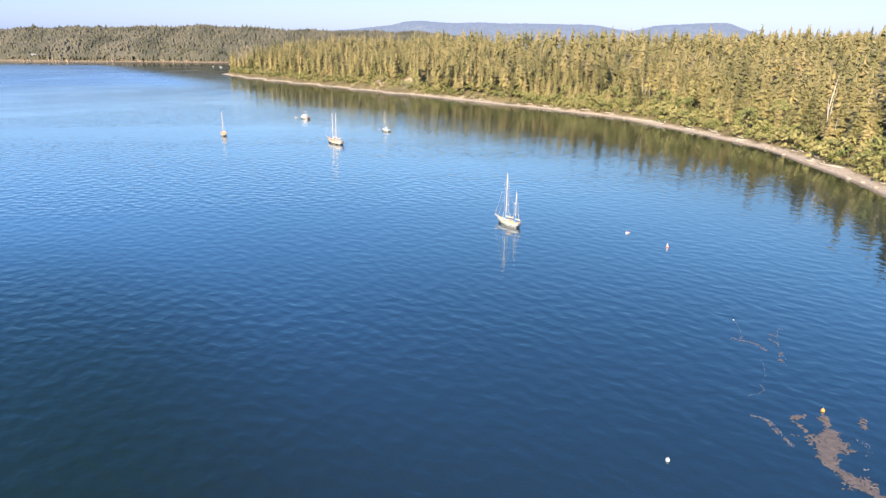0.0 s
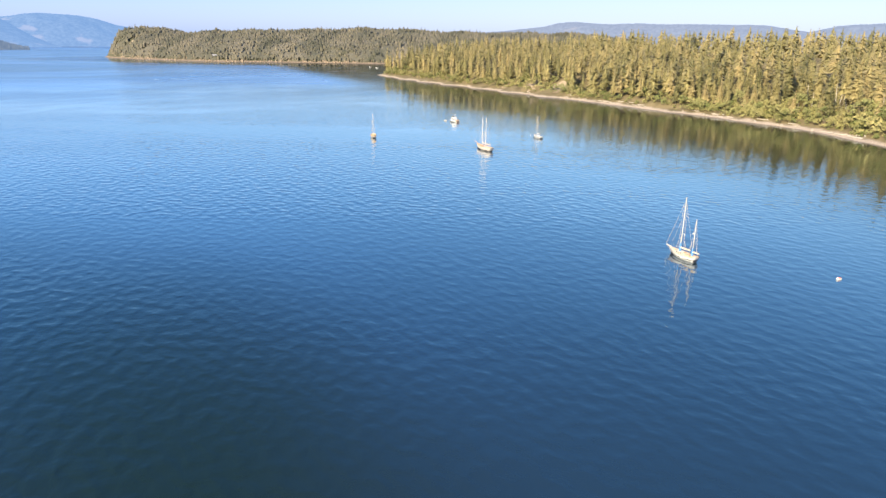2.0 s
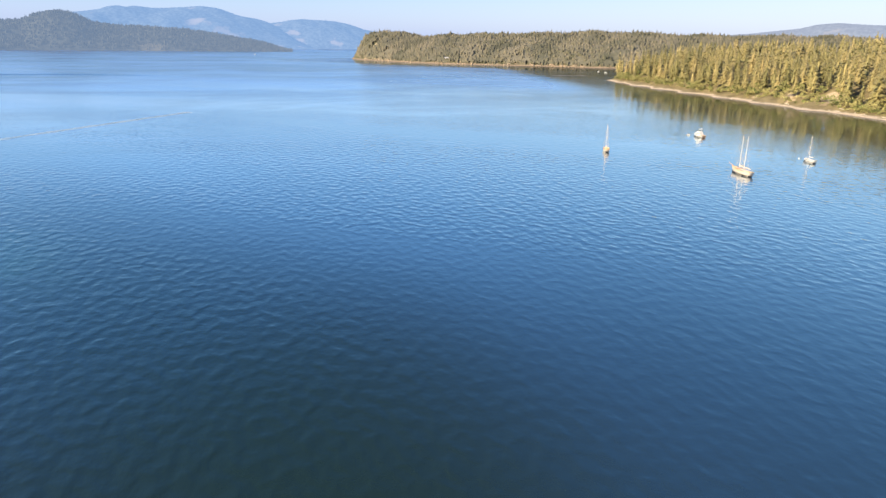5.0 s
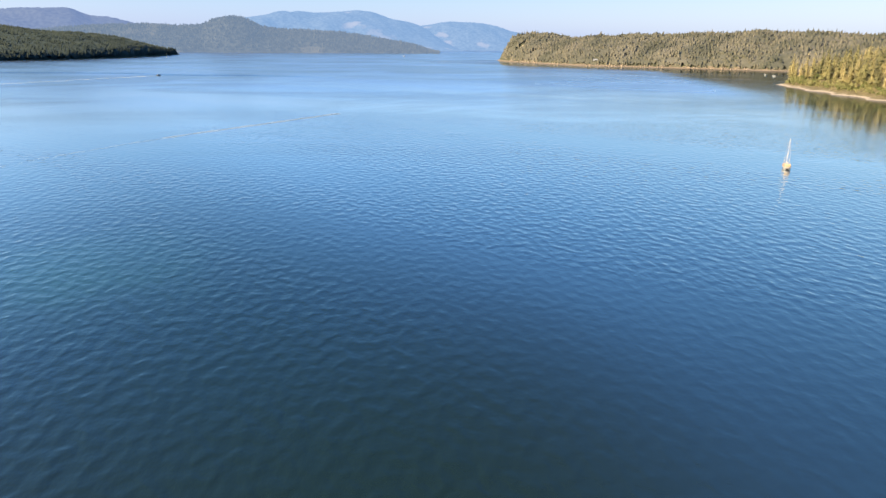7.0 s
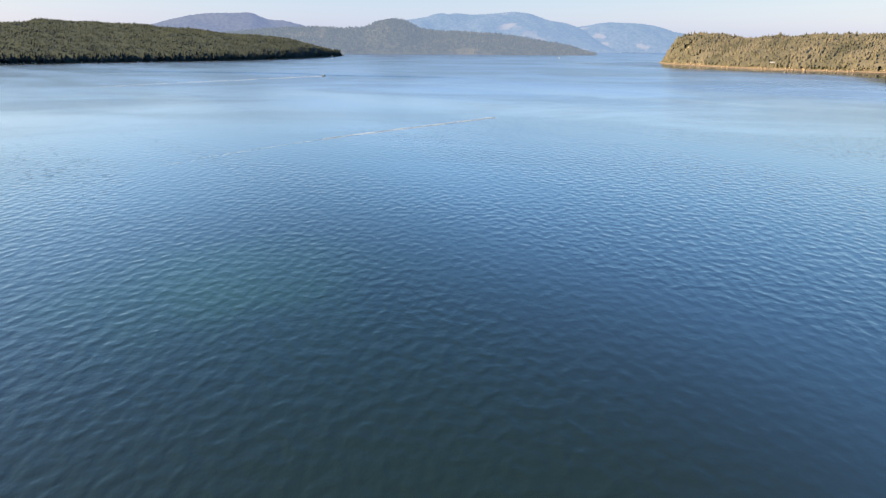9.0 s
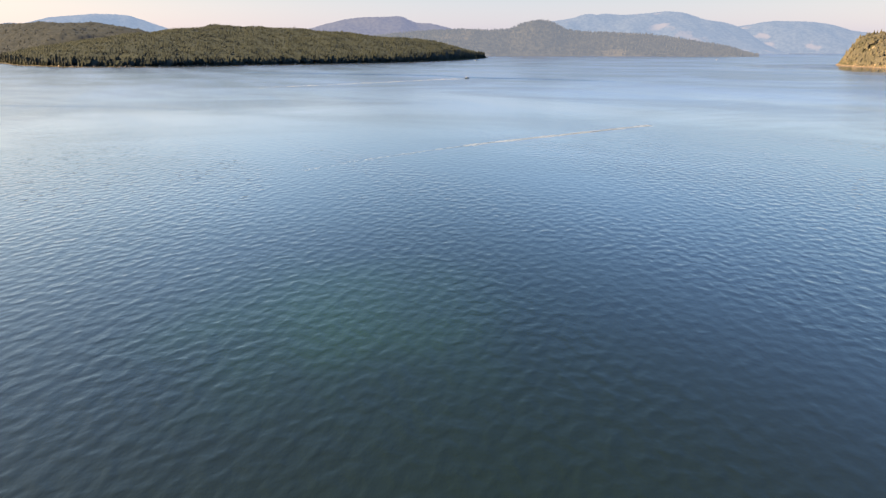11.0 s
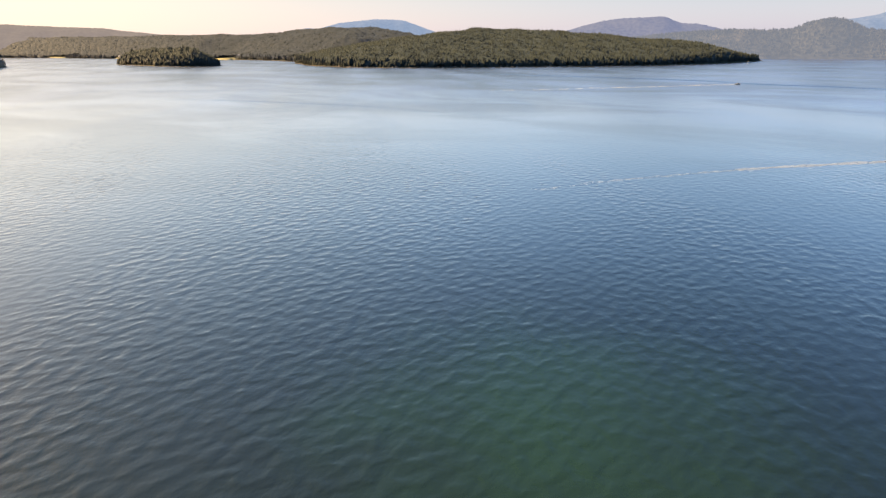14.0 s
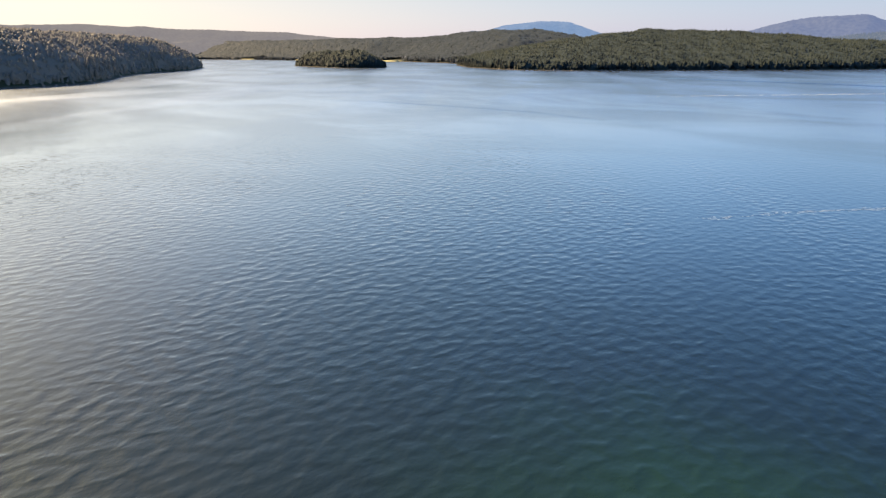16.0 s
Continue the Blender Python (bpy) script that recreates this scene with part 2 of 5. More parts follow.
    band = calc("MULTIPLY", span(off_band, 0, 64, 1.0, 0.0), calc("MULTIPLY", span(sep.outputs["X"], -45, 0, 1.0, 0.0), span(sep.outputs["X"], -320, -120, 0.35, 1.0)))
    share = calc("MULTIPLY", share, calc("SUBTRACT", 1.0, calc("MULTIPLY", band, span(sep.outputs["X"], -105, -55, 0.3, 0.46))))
    nt.links.new(share, both.inputs[0])
    nt.links.new(body.outputs[0], both.inputs[1])
    nt.links.new(gloss.outputs[0], both.inputs[2])
    nt.links.new(both.outputs[0], n["Material Output"].inputs["Surface"])
    gloss.inputs["Color"].default_value = (0.86, 0.928, 1.0, 1)
    # green look of water seen steeply, painted as a patch fitted to the view
    off = n.new("ShaderNodeVectorMath")
    off.operation = "DISTANCE"
    off.inputs[1].default_value = (-174, 78, 0)
    nt.links.new(geo.outputs["Position"], off.inputs[0])
    green_patch = span(calc("ADD", off.outputs["Value"], calc("MULTIPLY", tex(mapped(0, 14, 14), 3), 22)), 6, 54, 1.0, 0.0)
    # the painted band again, in the body colour
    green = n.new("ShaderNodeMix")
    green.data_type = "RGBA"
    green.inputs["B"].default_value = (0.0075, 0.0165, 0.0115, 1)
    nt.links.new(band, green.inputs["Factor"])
    # brighter backscatter painted in: body bluer and lighter towards the shore side
    scatter_mix = n.new("ShaderNodeMix")
    scatter_mix.data_type = "RGBA"
    nt.links.new(span(calc("ADD", sep.outputs["X"], sep.outputs["Y"]), 0, 75, 0.0, 1.0), scatter_mix.inputs["Factor"])
    scatter_mix.inputs["A"].default_value = (*WATER_BODY, 1)
    scatter_mix.inputs["B"].default_value = (*WATER_SCATTER, 1)
    edge = n.new("ShaderNodeMix")       # darker, browner body painted in to deepen the woods' reflection
    edge.data_type = "RGBA"
    nt.links.new(span(lee_line, 165, 262, 0.0, 1.0), edge.inputs["Factor"])
    nt.links.new(scatter_mix.outputs["Result"], edge.inputs["A"])
    edge.inputs["B"].default_value = (0.011, 0.0125, 0.0075, 1)
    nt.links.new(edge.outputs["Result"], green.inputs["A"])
    patched = n.new("ShaderNodeMix")
    patched.data_type = "RGBA"
    nt.links.new(green_patch, patched.inputs["Factor"])
    nt.links.new(green.outputs["Result"], patched.inputs["A"])
    patched.inputs["B"].default_value = (0.0105, 0.0325, 0.0122, 1)
    nt.links.new(patched.outputs["Result"], body.inputs["Color"])
    return m


WATER_BODY, WATER_SCATTER = (0.0095, 0.0156, 0.0115), (0.0118, 0.0258, 0.038)
WAVE_SWELL, WAVE_CHOP, WAVE_RIPPLE, WAVE_LEE = 0.116, 0.019, 0.001, 0.85
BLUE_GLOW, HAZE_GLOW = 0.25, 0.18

M_WATER = water_material()
FIR_TONES = (0.092, 0.09, 0.042), (0.33, 0.258, 0.125)      # deep green to tan, olive between
M_FIR = foliage("fir_needles", *FIR_TONES, True, 0.2, 0.25, middle=(0.228, 0.2, 0.087))
M_FIR_WOOD = foliage("fir_woods", *FIR_TONES, False, 0.2, 0.25, middle=(0.228, 0.2, 0.087))
M_SHRUB = foliage("shrub_leaves", (0.12, 0.145, 0.05), (0.3, 0.27, 0.115), True, 0.15, 0.5)
M_SHRUB_BELT = foliage("thicket_leaves", (0.115, 0.135, 0.045), (0.3, 0.262, 0.112), False, 0.15, 0.5)
# shade and haze over island and islet painted in as a darker wood colour
M_SHADED_WOOD = foliage("island_woods", (0.036, 0.046, 0.037), (0.066, 0.077, 0.056), False, 0.05, 0.92)
# lightened copy for the point: haze over its shaded side put into the colour
M_POINT_HAZED = foliage("hazed_point_woods", (0.168, 0.15, 0.118), (0.2, 0.178, 0.14), False, 0.05)
# the bay's distance haze painted as a blue-grey wood tone
M_BAY_HAZED = foliage("hazed_bay_woods", (0.038, 0.047, 0.048), (0.055, 0.064, 0.061), False, 0.05, 0.95)
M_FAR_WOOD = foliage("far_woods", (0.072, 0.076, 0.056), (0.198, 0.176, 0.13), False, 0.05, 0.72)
M_BARK = material("bark", (0.13, 0.10, 0.075), 0.95, vary=0.35, scale=0.6, bump=0.03)
M_SNAG = material("bleached_wood", (0.38, 0.34, 0.29), 0.85, vary=0.2, scale=0.5, bump=0.01)
M_NEAR_GROUND = ground_material("beach_and_forest_floor", (0.42, 0.345, 0.275), 1.15, (0.34, 0.265, 0.19), (0.185, 0.148, 0.08), bluffs=((-36, 604, 13), (-62, 630, 9), (-90, 656, 7), (31, 505, 7)))
M_FAR_GROUND = ground_material("rocky_shore", (0.24, 0.185, 0.14), 2.6, (0.3, 0.245, 0.175), (0.075, 0.075, 0.045), 0.62, 3.0, bluffs=((-1092, 1424, 12), (-1035, 1392, 8), (-1150, 1440, 7)))
M_CLIFF = material("shore_rock", (0.23, 0.175, 0.125), 0.9, vary=0.3, scale=8, bump=0.2)
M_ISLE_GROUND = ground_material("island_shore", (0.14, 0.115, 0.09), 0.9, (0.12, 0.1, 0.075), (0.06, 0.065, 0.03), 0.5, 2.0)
M_MEADOW = material("dry_meadow", (0.36, 0.31, 0.13), 0.95, vary=0.2, scale=20)


# ---- mesh tools ----
def part(name, bm, mat, parent, label=""):
    """Links a bmesh as one mesh object under a thing or a part."""
    me = bpy.data.meshes.new(name)
    bm.to_mesh(me)
    bm.free()
    me.materials.append(mat)
    ob = new(name, me)
    ob.parent = parent
    if label:
        tagged(ob, label)
    return ob


def sheet(name, verts, faces, mat, tint=None, smooth=False):
    """A mesh object from arrays of vertices and of triangles or quads."""
    me = bpy.data.meshes.new(name)
    verts, faces = np.asarray(verts, np.float32), np.asarray(faces, np.int32)
    n, k = faces.shape
    me.vertices.add(len(verts))
    me.vertices.foreach_set("co", verts.ravel())
    me.loops.add(n * k)
    me.loops.foreach_set("vertex_index", faces.ravel())
    me.polygons.add(n)
    me.polygons.foreach_set("loop_start", np.arange(0, n * k, k, dtype=np.int32))
    if smooth:
        me.polygons.foreach_set("use_smooth", np.ones(n, bool))
    if tint is not None:
        att = me.attributes.new("tint", "FLOAT", "POINT")
        att.data.foreach_set("value", np.asarray(tint, np.float32))
    me.update(calc_edges=True)
    me.materials.append(mat)
    return new(name, me)


def tube(bm, p, q, r0, r1=None, n=8):
    p, q = Vector(p), Vector(q)
    r1 = r0 if r1 is None else r1
    rot = (q - p).to_track_quat("Z", "Y").to_matrix().to_4x4()
    bmesh.ops.create_cone(bm, cap_ends=True, segments=n, radius1=r0, radius2=r1, depth=(q - p).length,
                          matrix=Matrix.Translation((p + q) / 2) @ rot)
    return bm


def box(bm, size, at, bevel=0.03, taper=1.0, segments=2):
    r = bmesh.ops.create_cube(bm, size=1.0)
    for v in r["verts"]:
        k = taper if v.co.z > 0 else 1.0
        v.co = Vector((v.co.x * size[0] * k + at[0], v.co.y * size[1] * k + at[1], v.co.z * size[2] + at[2]))
    if bevel:
        edges = list({e for v in r["verts"] for e in v.link_edges})
        bmesh.ops.bevel(bm, geom=edges, offset=bevel, segments=segments, affect="EDGES", profile=0.6)
    return bm


def rough_field(x, y, seed, size):
    """Smooth uneven heights, about -1 to 1, with forms of about that size in metres."""
    rng = np.random.RandomState(seed)
    out = np.zeros_like(x)
    amp, tot = 1.0, 0.0
    for octave in range(3):
        for k in range(4):
            a, ph = rng.uniform(0, 2 * np.pi, 2)
            f = 2 * np.pi / size * 2 ** octave * rng.uniform(0.7, 1.4)
            out += amp * np.sin((x * np.cos(a) + y * np.sin(a)) * f + ph)
        tot += amp * 2
        amp *= 0.5
    return out / tot


def spline(points, step):
    """A smooth line through the points (Catmull-Rom), in steps of about that length."""
    p = np.array([points[0], *points, points[-1]], float)
    out = []
    for i in range(1, len(p) - 2):
        a, b, c, d = p[i - 1:i + 3]
        n = max(2, int(np.hypot(*(c - b)) / step))
        t = np.linspace(0, 1, n, endpoint=False)[:, None]
        out.append(0.5 * (2 * b + (c - a) * t + (2 * a - 5 * b + 4 * c - d) * t ** 2 + (3 * b - a - 3 * c + d) * t ** 3))
    return np.concatenate(out + [p[-1:]])


class Land:
    """A piece of land: its outline, its rise inland and single hills on it."""

    def __init__(self, shore, back, rise, hills=(), seed=1, uneven=0.08, wobble=2.0, size=90):
        line = spline(shore, 12)
        k = np.arange(len(line))
        line = line + np.stack([np.sin(k * 1.3 + seed) + np.sin(k * 0.47), np.cos(k * 1.1) + np.sin(k * 0.31 + seed)], 1) * wobble * 0.5
        self.outline = np.concatenate([line, np.array(back, float)])
        self.rise, self.hills, self.seed, self.uneven, self.size = rise, hills, seed, uneven, size

    def inland(self, x, y):
        """How far inland, in metres; less than nothing in the water."""
        x, y = np.asarray(x, float), np.asarray(y, float)
        best, inside = np.full(x.shape, 1e12), np.zeros(x.shape, bool)
        a = self.outline
        for (ax, ay), (bx, by) in zip(a, np.roll(a, -1, 0)):
            ux, uy = bx - ax, by - ay
            l2 = ux * ux + uy * uy
            if l2 < 1e-9:
                continue
            t = np.clip(((x - ax) * ux + (y - ay) * uy) / l2, 0, 1)
            best = np.minimum(best, (x - ax - t * ux) ** 2 + (y - ay - t * uy) ** 2)
            if abs(uy) > 1e-9:
                inside ^= ((ay > y) != (by > y)) & (x < ux * (y - ay) / uy + ax)
        return np.where(inside, 1, -1) * np.sqrt(best)

    def height(self, x, y, d=None):
        d = self.inland(x, y) if d is None else d
        z = np.interp(d, *zip(*self.rise))
        for hx, hy, hz, hr in self.hills:
            z = z + np.clip(d / 30, 0, 1) * hz * np.exp(-((x - hx) ** 2 + (y - hy) ** 2) / (2 * hr * hr))
        return z + np.clip(d / 40, 0, 1) * np.abs(z) * self.uneven * rough_field(x, y, self.seed, self.size)

    def build(self, name, mat, cell, reach=1e9):
        lo, hi = self.outline.min(0) - 3 * cell, self.outline.max(0) + 3 * cell
        xs, ys = np.arange(lo[0], hi[0], cell), np.arange(lo[1], hi[1], cell)
        gx, gy = np.meshgrid(xs, ys)
        d = self.inland(gx.ravel(), gy.ravel()).reshape(gx.shape)
        z = self.height(gx.ravel(), gy.ravel(), d.ravel()).reshape(gx.shape)
        ny, nx = gx.shape
        idx = np.arange(ny * nx).reshape(ny, nx)
        keep = (d > -2.5 * cell) & (d < reach)
        q = np.stack([idx[:-1, :-1], idx[:-1, 1:], idx[1:, 1:], idx[1:, :-1]], -1)
        ok = keep[:-1, :-1] & keep[:-1, 1:] & keep[1:, 1:] & keep[1:, :-1]
        q = q[ok]
        used, inv = np.unique(q, return_inverse=True)
        v = np.stack([gx.ravel(), gy.ravel(), z.ravel()], 1)[used]
        return sheet(name, v, inv.reshape(q.shape), mat, smooth=True)

    def canopy(self, name, mat, cell, lift, jitter, within, seed, bare=()):
        """The closed roof of a far wood: a sheet of uneven treetops above the ground."""
        g = np.random.RandomState(seed)
        lo, hi = self.outline.min(0), self.outline.max(0)
        gx, gy = np.meshgrid(np.arange(lo[0], hi[0], cell), np.arange(lo[1], hi[1], cell))
        gx, gy = gx + g.uniform(-0.35, 0.35, gx.shape) * cell, gy + g.uniform(-0.35, 0.35, gx.shape) * cell
        d = self.inland(gx.ravel(), gy.ravel()).reshape(gx.shape)
        z = self.height(gx.ravel(), gy.ravel(), d.ravel()).reshape(gx.shape)
        full = np.clip((d - 2) / 7, 0, 1)
        z = z - 0.6 + full * (lift + g.uniform(-jitter, jitter, z.shape) + 1.5 * rough_field(gx, gy, seed, 45))
        ny, nx = gx.shape
        idx = np.arange(ny * nx).reshape(ny, nx)
        keep = (d > 2) & (np.hypot(gx + 50, gy - 40) < within)
        for bx, by, br in bare:
            keep &= np.hypot(gx - bx, gy - by) > br
        q = np.stack([idx[:-1, :-1], idx[:-1, 1:], idx[1:, 1:], idx[1:, :-1]], -1)
        q = q[keep[:-1, :-1] & keep[:-1, 1:] & keep[1:, 1:] & keep[1:, :-1]]
        used, inv = np.unique(q, return_inverse=True)
        v = np.stack([gx.ravel(), gy.ravel(), z.ravel()], 1)[used]
        tint = np.clip(g.uniform(0.1, 0.5, len(v)) + 0.4 * rough_field(v[:, 0], v[:, 1], 7, 110), 0, 1)
        return sheet(name, v, inv.reshape(q.shape), mat, tint, True)

    def scatter(self, rng, n, near, far, box_=None, bias=1.0):
        """Up to n random places between two distances inland, more of them towards the shore when bias > 1."""
        lo, hi = (self.outline.min(0), self.outline.max(0)) if box_ is None else (np.array(box_[:2]), np.array(box_[2:]))
        x, y = rng.uniform(lo[0], hi[0], n), rng.uniform(lo[1], hi[1], n)
        d = self.inland(x, y)
        ok = (d > near) & (d < far)
        if bias > 1:
            ok &= rng.uniform(0, 1, n) < np.clip(1.0 / (1 + (d - near) / (far - near) * (bias - 1)), 0, 1)
        return x[ok], y[ok], d[ok]


# ---- plants ----
def fir_arrays(rng, h, wide, tiers, around, foot=0.16, sub=True, lite=False, power=0.75, hang=0.0, blade=(0.16, 0.3)):
    """Vertices and triangles of a fir's crown: tiers of drooping boughs, each a folded spray."""
    v, f = [], []
    gaps = rng.uniform(0.55, 1.15, (10, 6))
    for i in range(tiers):
        u = (i + rng.uniform(-0.3, 0.3)) / tiers
        u = min(max(u, 0.0), 0.985)
        z = h * (foot + (1 - foot) * u)
        reach = wide * (1 - u) ** power * (0.55 + 0.45 * min(1, u * 5 + 0.3)) + 0.02 * h * (1 - u)
        count = max(3, int(around * (1 - 0.55 * u)))
        a0 = rng.uniform(0, 6.28)
        for k in range(count):
            if rng.uniform() < 0.1:
                continue
            a = a0 + 6.283 * k / count + rng.uniform(-0.35, 0.35)
            r = reach * (rng.uniform(0.45, 1.1) if rng.uniform() < 0.8 else rng.uniform(1.0, 1.4)) * gaps[int(a * 1.6) % 10][min(5, int(u * 6))]
            droop = r * (rng.uniform(0.1, 0.75) + hang) - 0.25 * r * u
            z = h * (foot + (1 - foot) * u) + rng.normal() * h * 0.018
            ca, sa = math.cos(a), math.sin(a)
            w = r * rng.uniform(*blade)
            sprays = ((0.0, 1.0), (0.5, 0.68), (-0.5, 0.68)) if sub else ((0.0, 1.0),)
            for turn, part_len in sprays:
                ct, st = math.cos(a + turn), math.sin(a + turn)
                bx, by = (ca * r * 0.25, sa * r * 0.25) if turn else (0.0, 0.0)
                rr, ww = r * part_len * (0.8 if turn else 1.0), w * (0.6 if turn else (0.7 if sub else 1.0))
                zb = z - (droop * 0.15 if turn else 0)
                n0 = len(v)
                if lite:
                    ww *= 1.25
                    lx, ly = -st * ww, ct * ww
                    v += [(bx, by, zb + 0.1 * r), (bx + ct * rr, by + st * rr, zb - droop),
                          (bx + ct * rr * 0.5 + lx, by + st * rr * 0.5 + ly, zb - droop * 0.6 - 0.4 * ww),
                          (bx + ct * rr * 0.5 - lx, by + st * rr * 0.5 - ly, zb - droop * 0.6 - 0.4 * ww)]
                    f += [(n0, n0 + 2, n0 + 1), (n0, n0 + 1, n0 + 3)]
                    continue
                lx, ly = -st * ww, ct * ww
                v += [(bx, by, zb + 0.05 * r), (bx + ct * rr * 0.55, by + st * rr * 0.55, zb - droop * 0.3 + 0.04 * r),
                      (bx + ct * rr, by + st * rr, zb - droop),
                      (bx + ct * rr * 0.5 + lx, by + st * rr * 0.5 + ly, zb - droop * 0.55 - 0.35 * ww),
                      (bx + ct * rr * 0.5 - lx, by + st * rr * 0.5 - ly, zb - droop * 0.55 - 0.35 * ww)]
                f += [(n0, n0 + 3, n0 + 1), (n0 + 1, n0 + 3, n0 + 2), (n0, n0 + 1, n0 + 4), (n0 + 1, n0 + 2, n0 + 4)]
    # the close inner mass of twigs
    n0 = len(v)
    for i, (u, k) in enumerate(((0.0, 0.3), (0.25, 0.42), (0.5, 0.3)) if tiers > 20 else ()):
        for j in range(5):
            a, q = 1.257 * (j + 0.5 * i), k * wide * (1 - u) ** power * rng.uniform(0.75, 1.1)
            v.append((math.cos(a) * q, math.sin(a) * q, h * (foot + (1 - foot) * u)))
    if tiers > 20:
        v.append((0, 0, h * (foot + (1 - foot) * 0.75)))
        f += [(n0 + 10 + j, n0 + 10 + (j + 1) % 5, n0 + 15) for j in range(5)]
    for i in range(2 if tiers > 20 else 0):
        for j in range(5):
            p_, q_ = n0 + i * 5 + j, n0 + i * 5 + (j + 1) % 5
            f += [(p_, q_, q_ + 5), (p_, q_ + 5, p_ + 5)]
    n0 = len(v)
    t, zt = (0.02 * h, h * 0.93) if tiers > 20 else (0.045 * h, h * 0.78)
    v += [(t, 0, zt), (-t * 0.5, t * 0.8, zt), (-t * 0.5, -t * 0.8, zt), (0, 0, h * 1.01)]
    f += [(n0, n0 + 1, n0 + 3), (n0 + 1, n0 + 2, n0 + 3), (n0 + 2, n0, n0 + 3)]
    return np.array(v), np.array(f)


def leafy_arrays(rng, h, wide, clumps, leaves, size):
    """A broad crown of leaf clumps: small tilted leaves set round many uneven centres."""
    v, f = [], []
    for i in range(clumps):
        a, u = rng.uniform(0, 6.28), rng.uniform(0.0, 1.0) ** 0.7
        rr = wide * (0.35 + 0.65 * math.sin(math.pi * min(1, 0.25 + 0.72 * u))) * math.sqrt(rng.uniform(0.1, 1))
        c = np.array((math.cos(a) * rr, math.sin(a) * rr, h * (0.12 + 0.8 * u)))
        s = wide * rng.uniform(0.22, 0.42)
        for k in range(leaves):
            w = rng.normal(size=3)
            w /= np.linalg.norm(w) + 1e-9
            w[2] = abs(w[2]) * 0.9 - 0.25
            p = c + w * s * rng.uniform(0.6, 1.1)
            e1 = rng.normal(size=3) * size
            e2 = rng.normal(size=3) * size
            n0 = len(v)
            v += [tuple(p - e1 * 0.6), tuple(p + e2 * 0.6), tuple(p + e1 * 0.7), tuple(p - e2 * 0.6)]
            f += [(n0, n0 + 1, n0 + 2), (n0, n0 + 2, n0 + 3)]
    return np.array(v), np.array(f)


def lump_arrays(rng, h, wide, sides, rings):
    """A small closed crown for far woods: uneven rings up to a tip."""
    v, f = [], []
    for i, (up, r) in enumerate(rings):
        for k in range(sides):
            a = 6.283 * (k + 0.5 * (i % 2)) / sides + rng.uniform(-0.2, 0.2)
            q = wide * r * rng.uniform(0.7, 1.25)
            v.append((math.cos(a) * q, math.sin(a) * q, h * (up + rng.uniform(-0.05, 0.05))))
    v.append((rng.uniform(-0.1, 0.1) * wide, rng.uniform(-0.1, 0.1) * wide, h))
    for i in range(len(rings) - 1):
        for k in range(sides):
            a, b = i * sides + k, i * sides + (k + 1) % sides
            f += [(a, b, b + sides), (a, b + sides, a + sides)]
    last = (len(rings) - 1) * sides
    f += [(last + k, last + (k + 1) % sides, len(v) - 1) for k in range(sides)]
    return np.array(v), np.array(f)


def joined(kinds, rng, x, y, z, low, high, tint_shift=None):
    """Many plants in one set of arrays: each place takes a kind, a turn, a size and a tint."""
    vs, fs, ts, base = [], [], [], 0
    pick = rng.randint(0, len(kinds), len(x))
    for k, (kv, kf) in enumerate(kinds):
        sel = np.where(pick == k)[0]
        if not len(sel):
            continue
        a, s = rng.uniform(0, 6.283, len(sel)), rng.uniform(low, high, len(sel))
        broad = s * rng.uniform(0.85, 1.2, len(sel))
        ca, sa = np.cos(a) * broad, np.sin(a) * broad
        px = kv[None, :, 0] * ca[:, None] - kv[None, :, 1] * sa[:, None] + x[sel][:, None]
        py = kv[None, :, 0] * sa[:, None] + kv[None, :, 1] * ca[:, None] + y[sel][:, None]
        pz = kv[None, :, 2] * s[:, None] + z[sel][:, None]
        vs.append(np.stack([px, py, pz], -1).reshape(-1, 3))
        fs.append((kf[None] + (base + np.arange(len(sel)) * len(kv))[:, None, None]).reshape(-1, 3))
        t = rng.uniform(0, 1, len(sel))
        if tint_shift is not None:
            t = np.clip(t * 0.7 + tint_shift[sel], 0, 1)
        ts.append(np.repeat(t, len(kv)))
        base += len(sel) * len(kv)
    return np.concatenate(vs), np.concatenate(fs), np.concatenate(ts)


# ---- the sea ----
S = 7000.0
sea = sheet("water", [(-S, -S, 0), (S, -S, 0), (S, S, 0), (-S, S, 0)], [(0, 1, 2, 3)], M_WATER)
tagged(sea, "calm blue-green sea with small wind ripples", "sea", kind="structure")

# ---- the wooded shore beside the moorings ----
near = Land(
    shore=[(92, 40), (120, 110), (136, 180), (140, 225), (142, 265), (139, 305), (128, 346), (112, 396), (84, 438), (49, 482),
           (7, 531), (-43, 589), (-104, 655), (-182, 742), (-240, 812), (-296, 882), (-300, 896), (-284, 912)],
    back=[(-200, 980), (0, 1060), (300, 1100), (700, 1000), (900, 600), (800, 100), (400, -20)],
    rise=[(-40, -5), (0, 0), (7, 1.1), (10, 2.2), (16, 4.0), (60, 11), (140, 21), (260, 27), (500, 30)],
    hills=[(-26, 616, 8, 15), (-62, 644, 6, 13), (38, 510, 6, 9), (330, 530, 2, 120), (520, 640, 7, 170), (70, 720, 9, 110), (-110, 810, 8, 80), (-215, 868, 6, 45)], seed=3, uneven=0.1, wobble=1.6)
near_land = near.build("ground", M_NEAR_GROUND, 4.5, 330)
tagged(near_land, "pebble beach, sandy bank and forest floor of the wooded shore", "ground", kind="structure")
far_back = near.build("hinterland", M_NEAR_GROUND, 40)
far_back.location.z = -1.5
tagged(far_back, "forest floor of the low hills behind the shore", "ground", kind="structure")

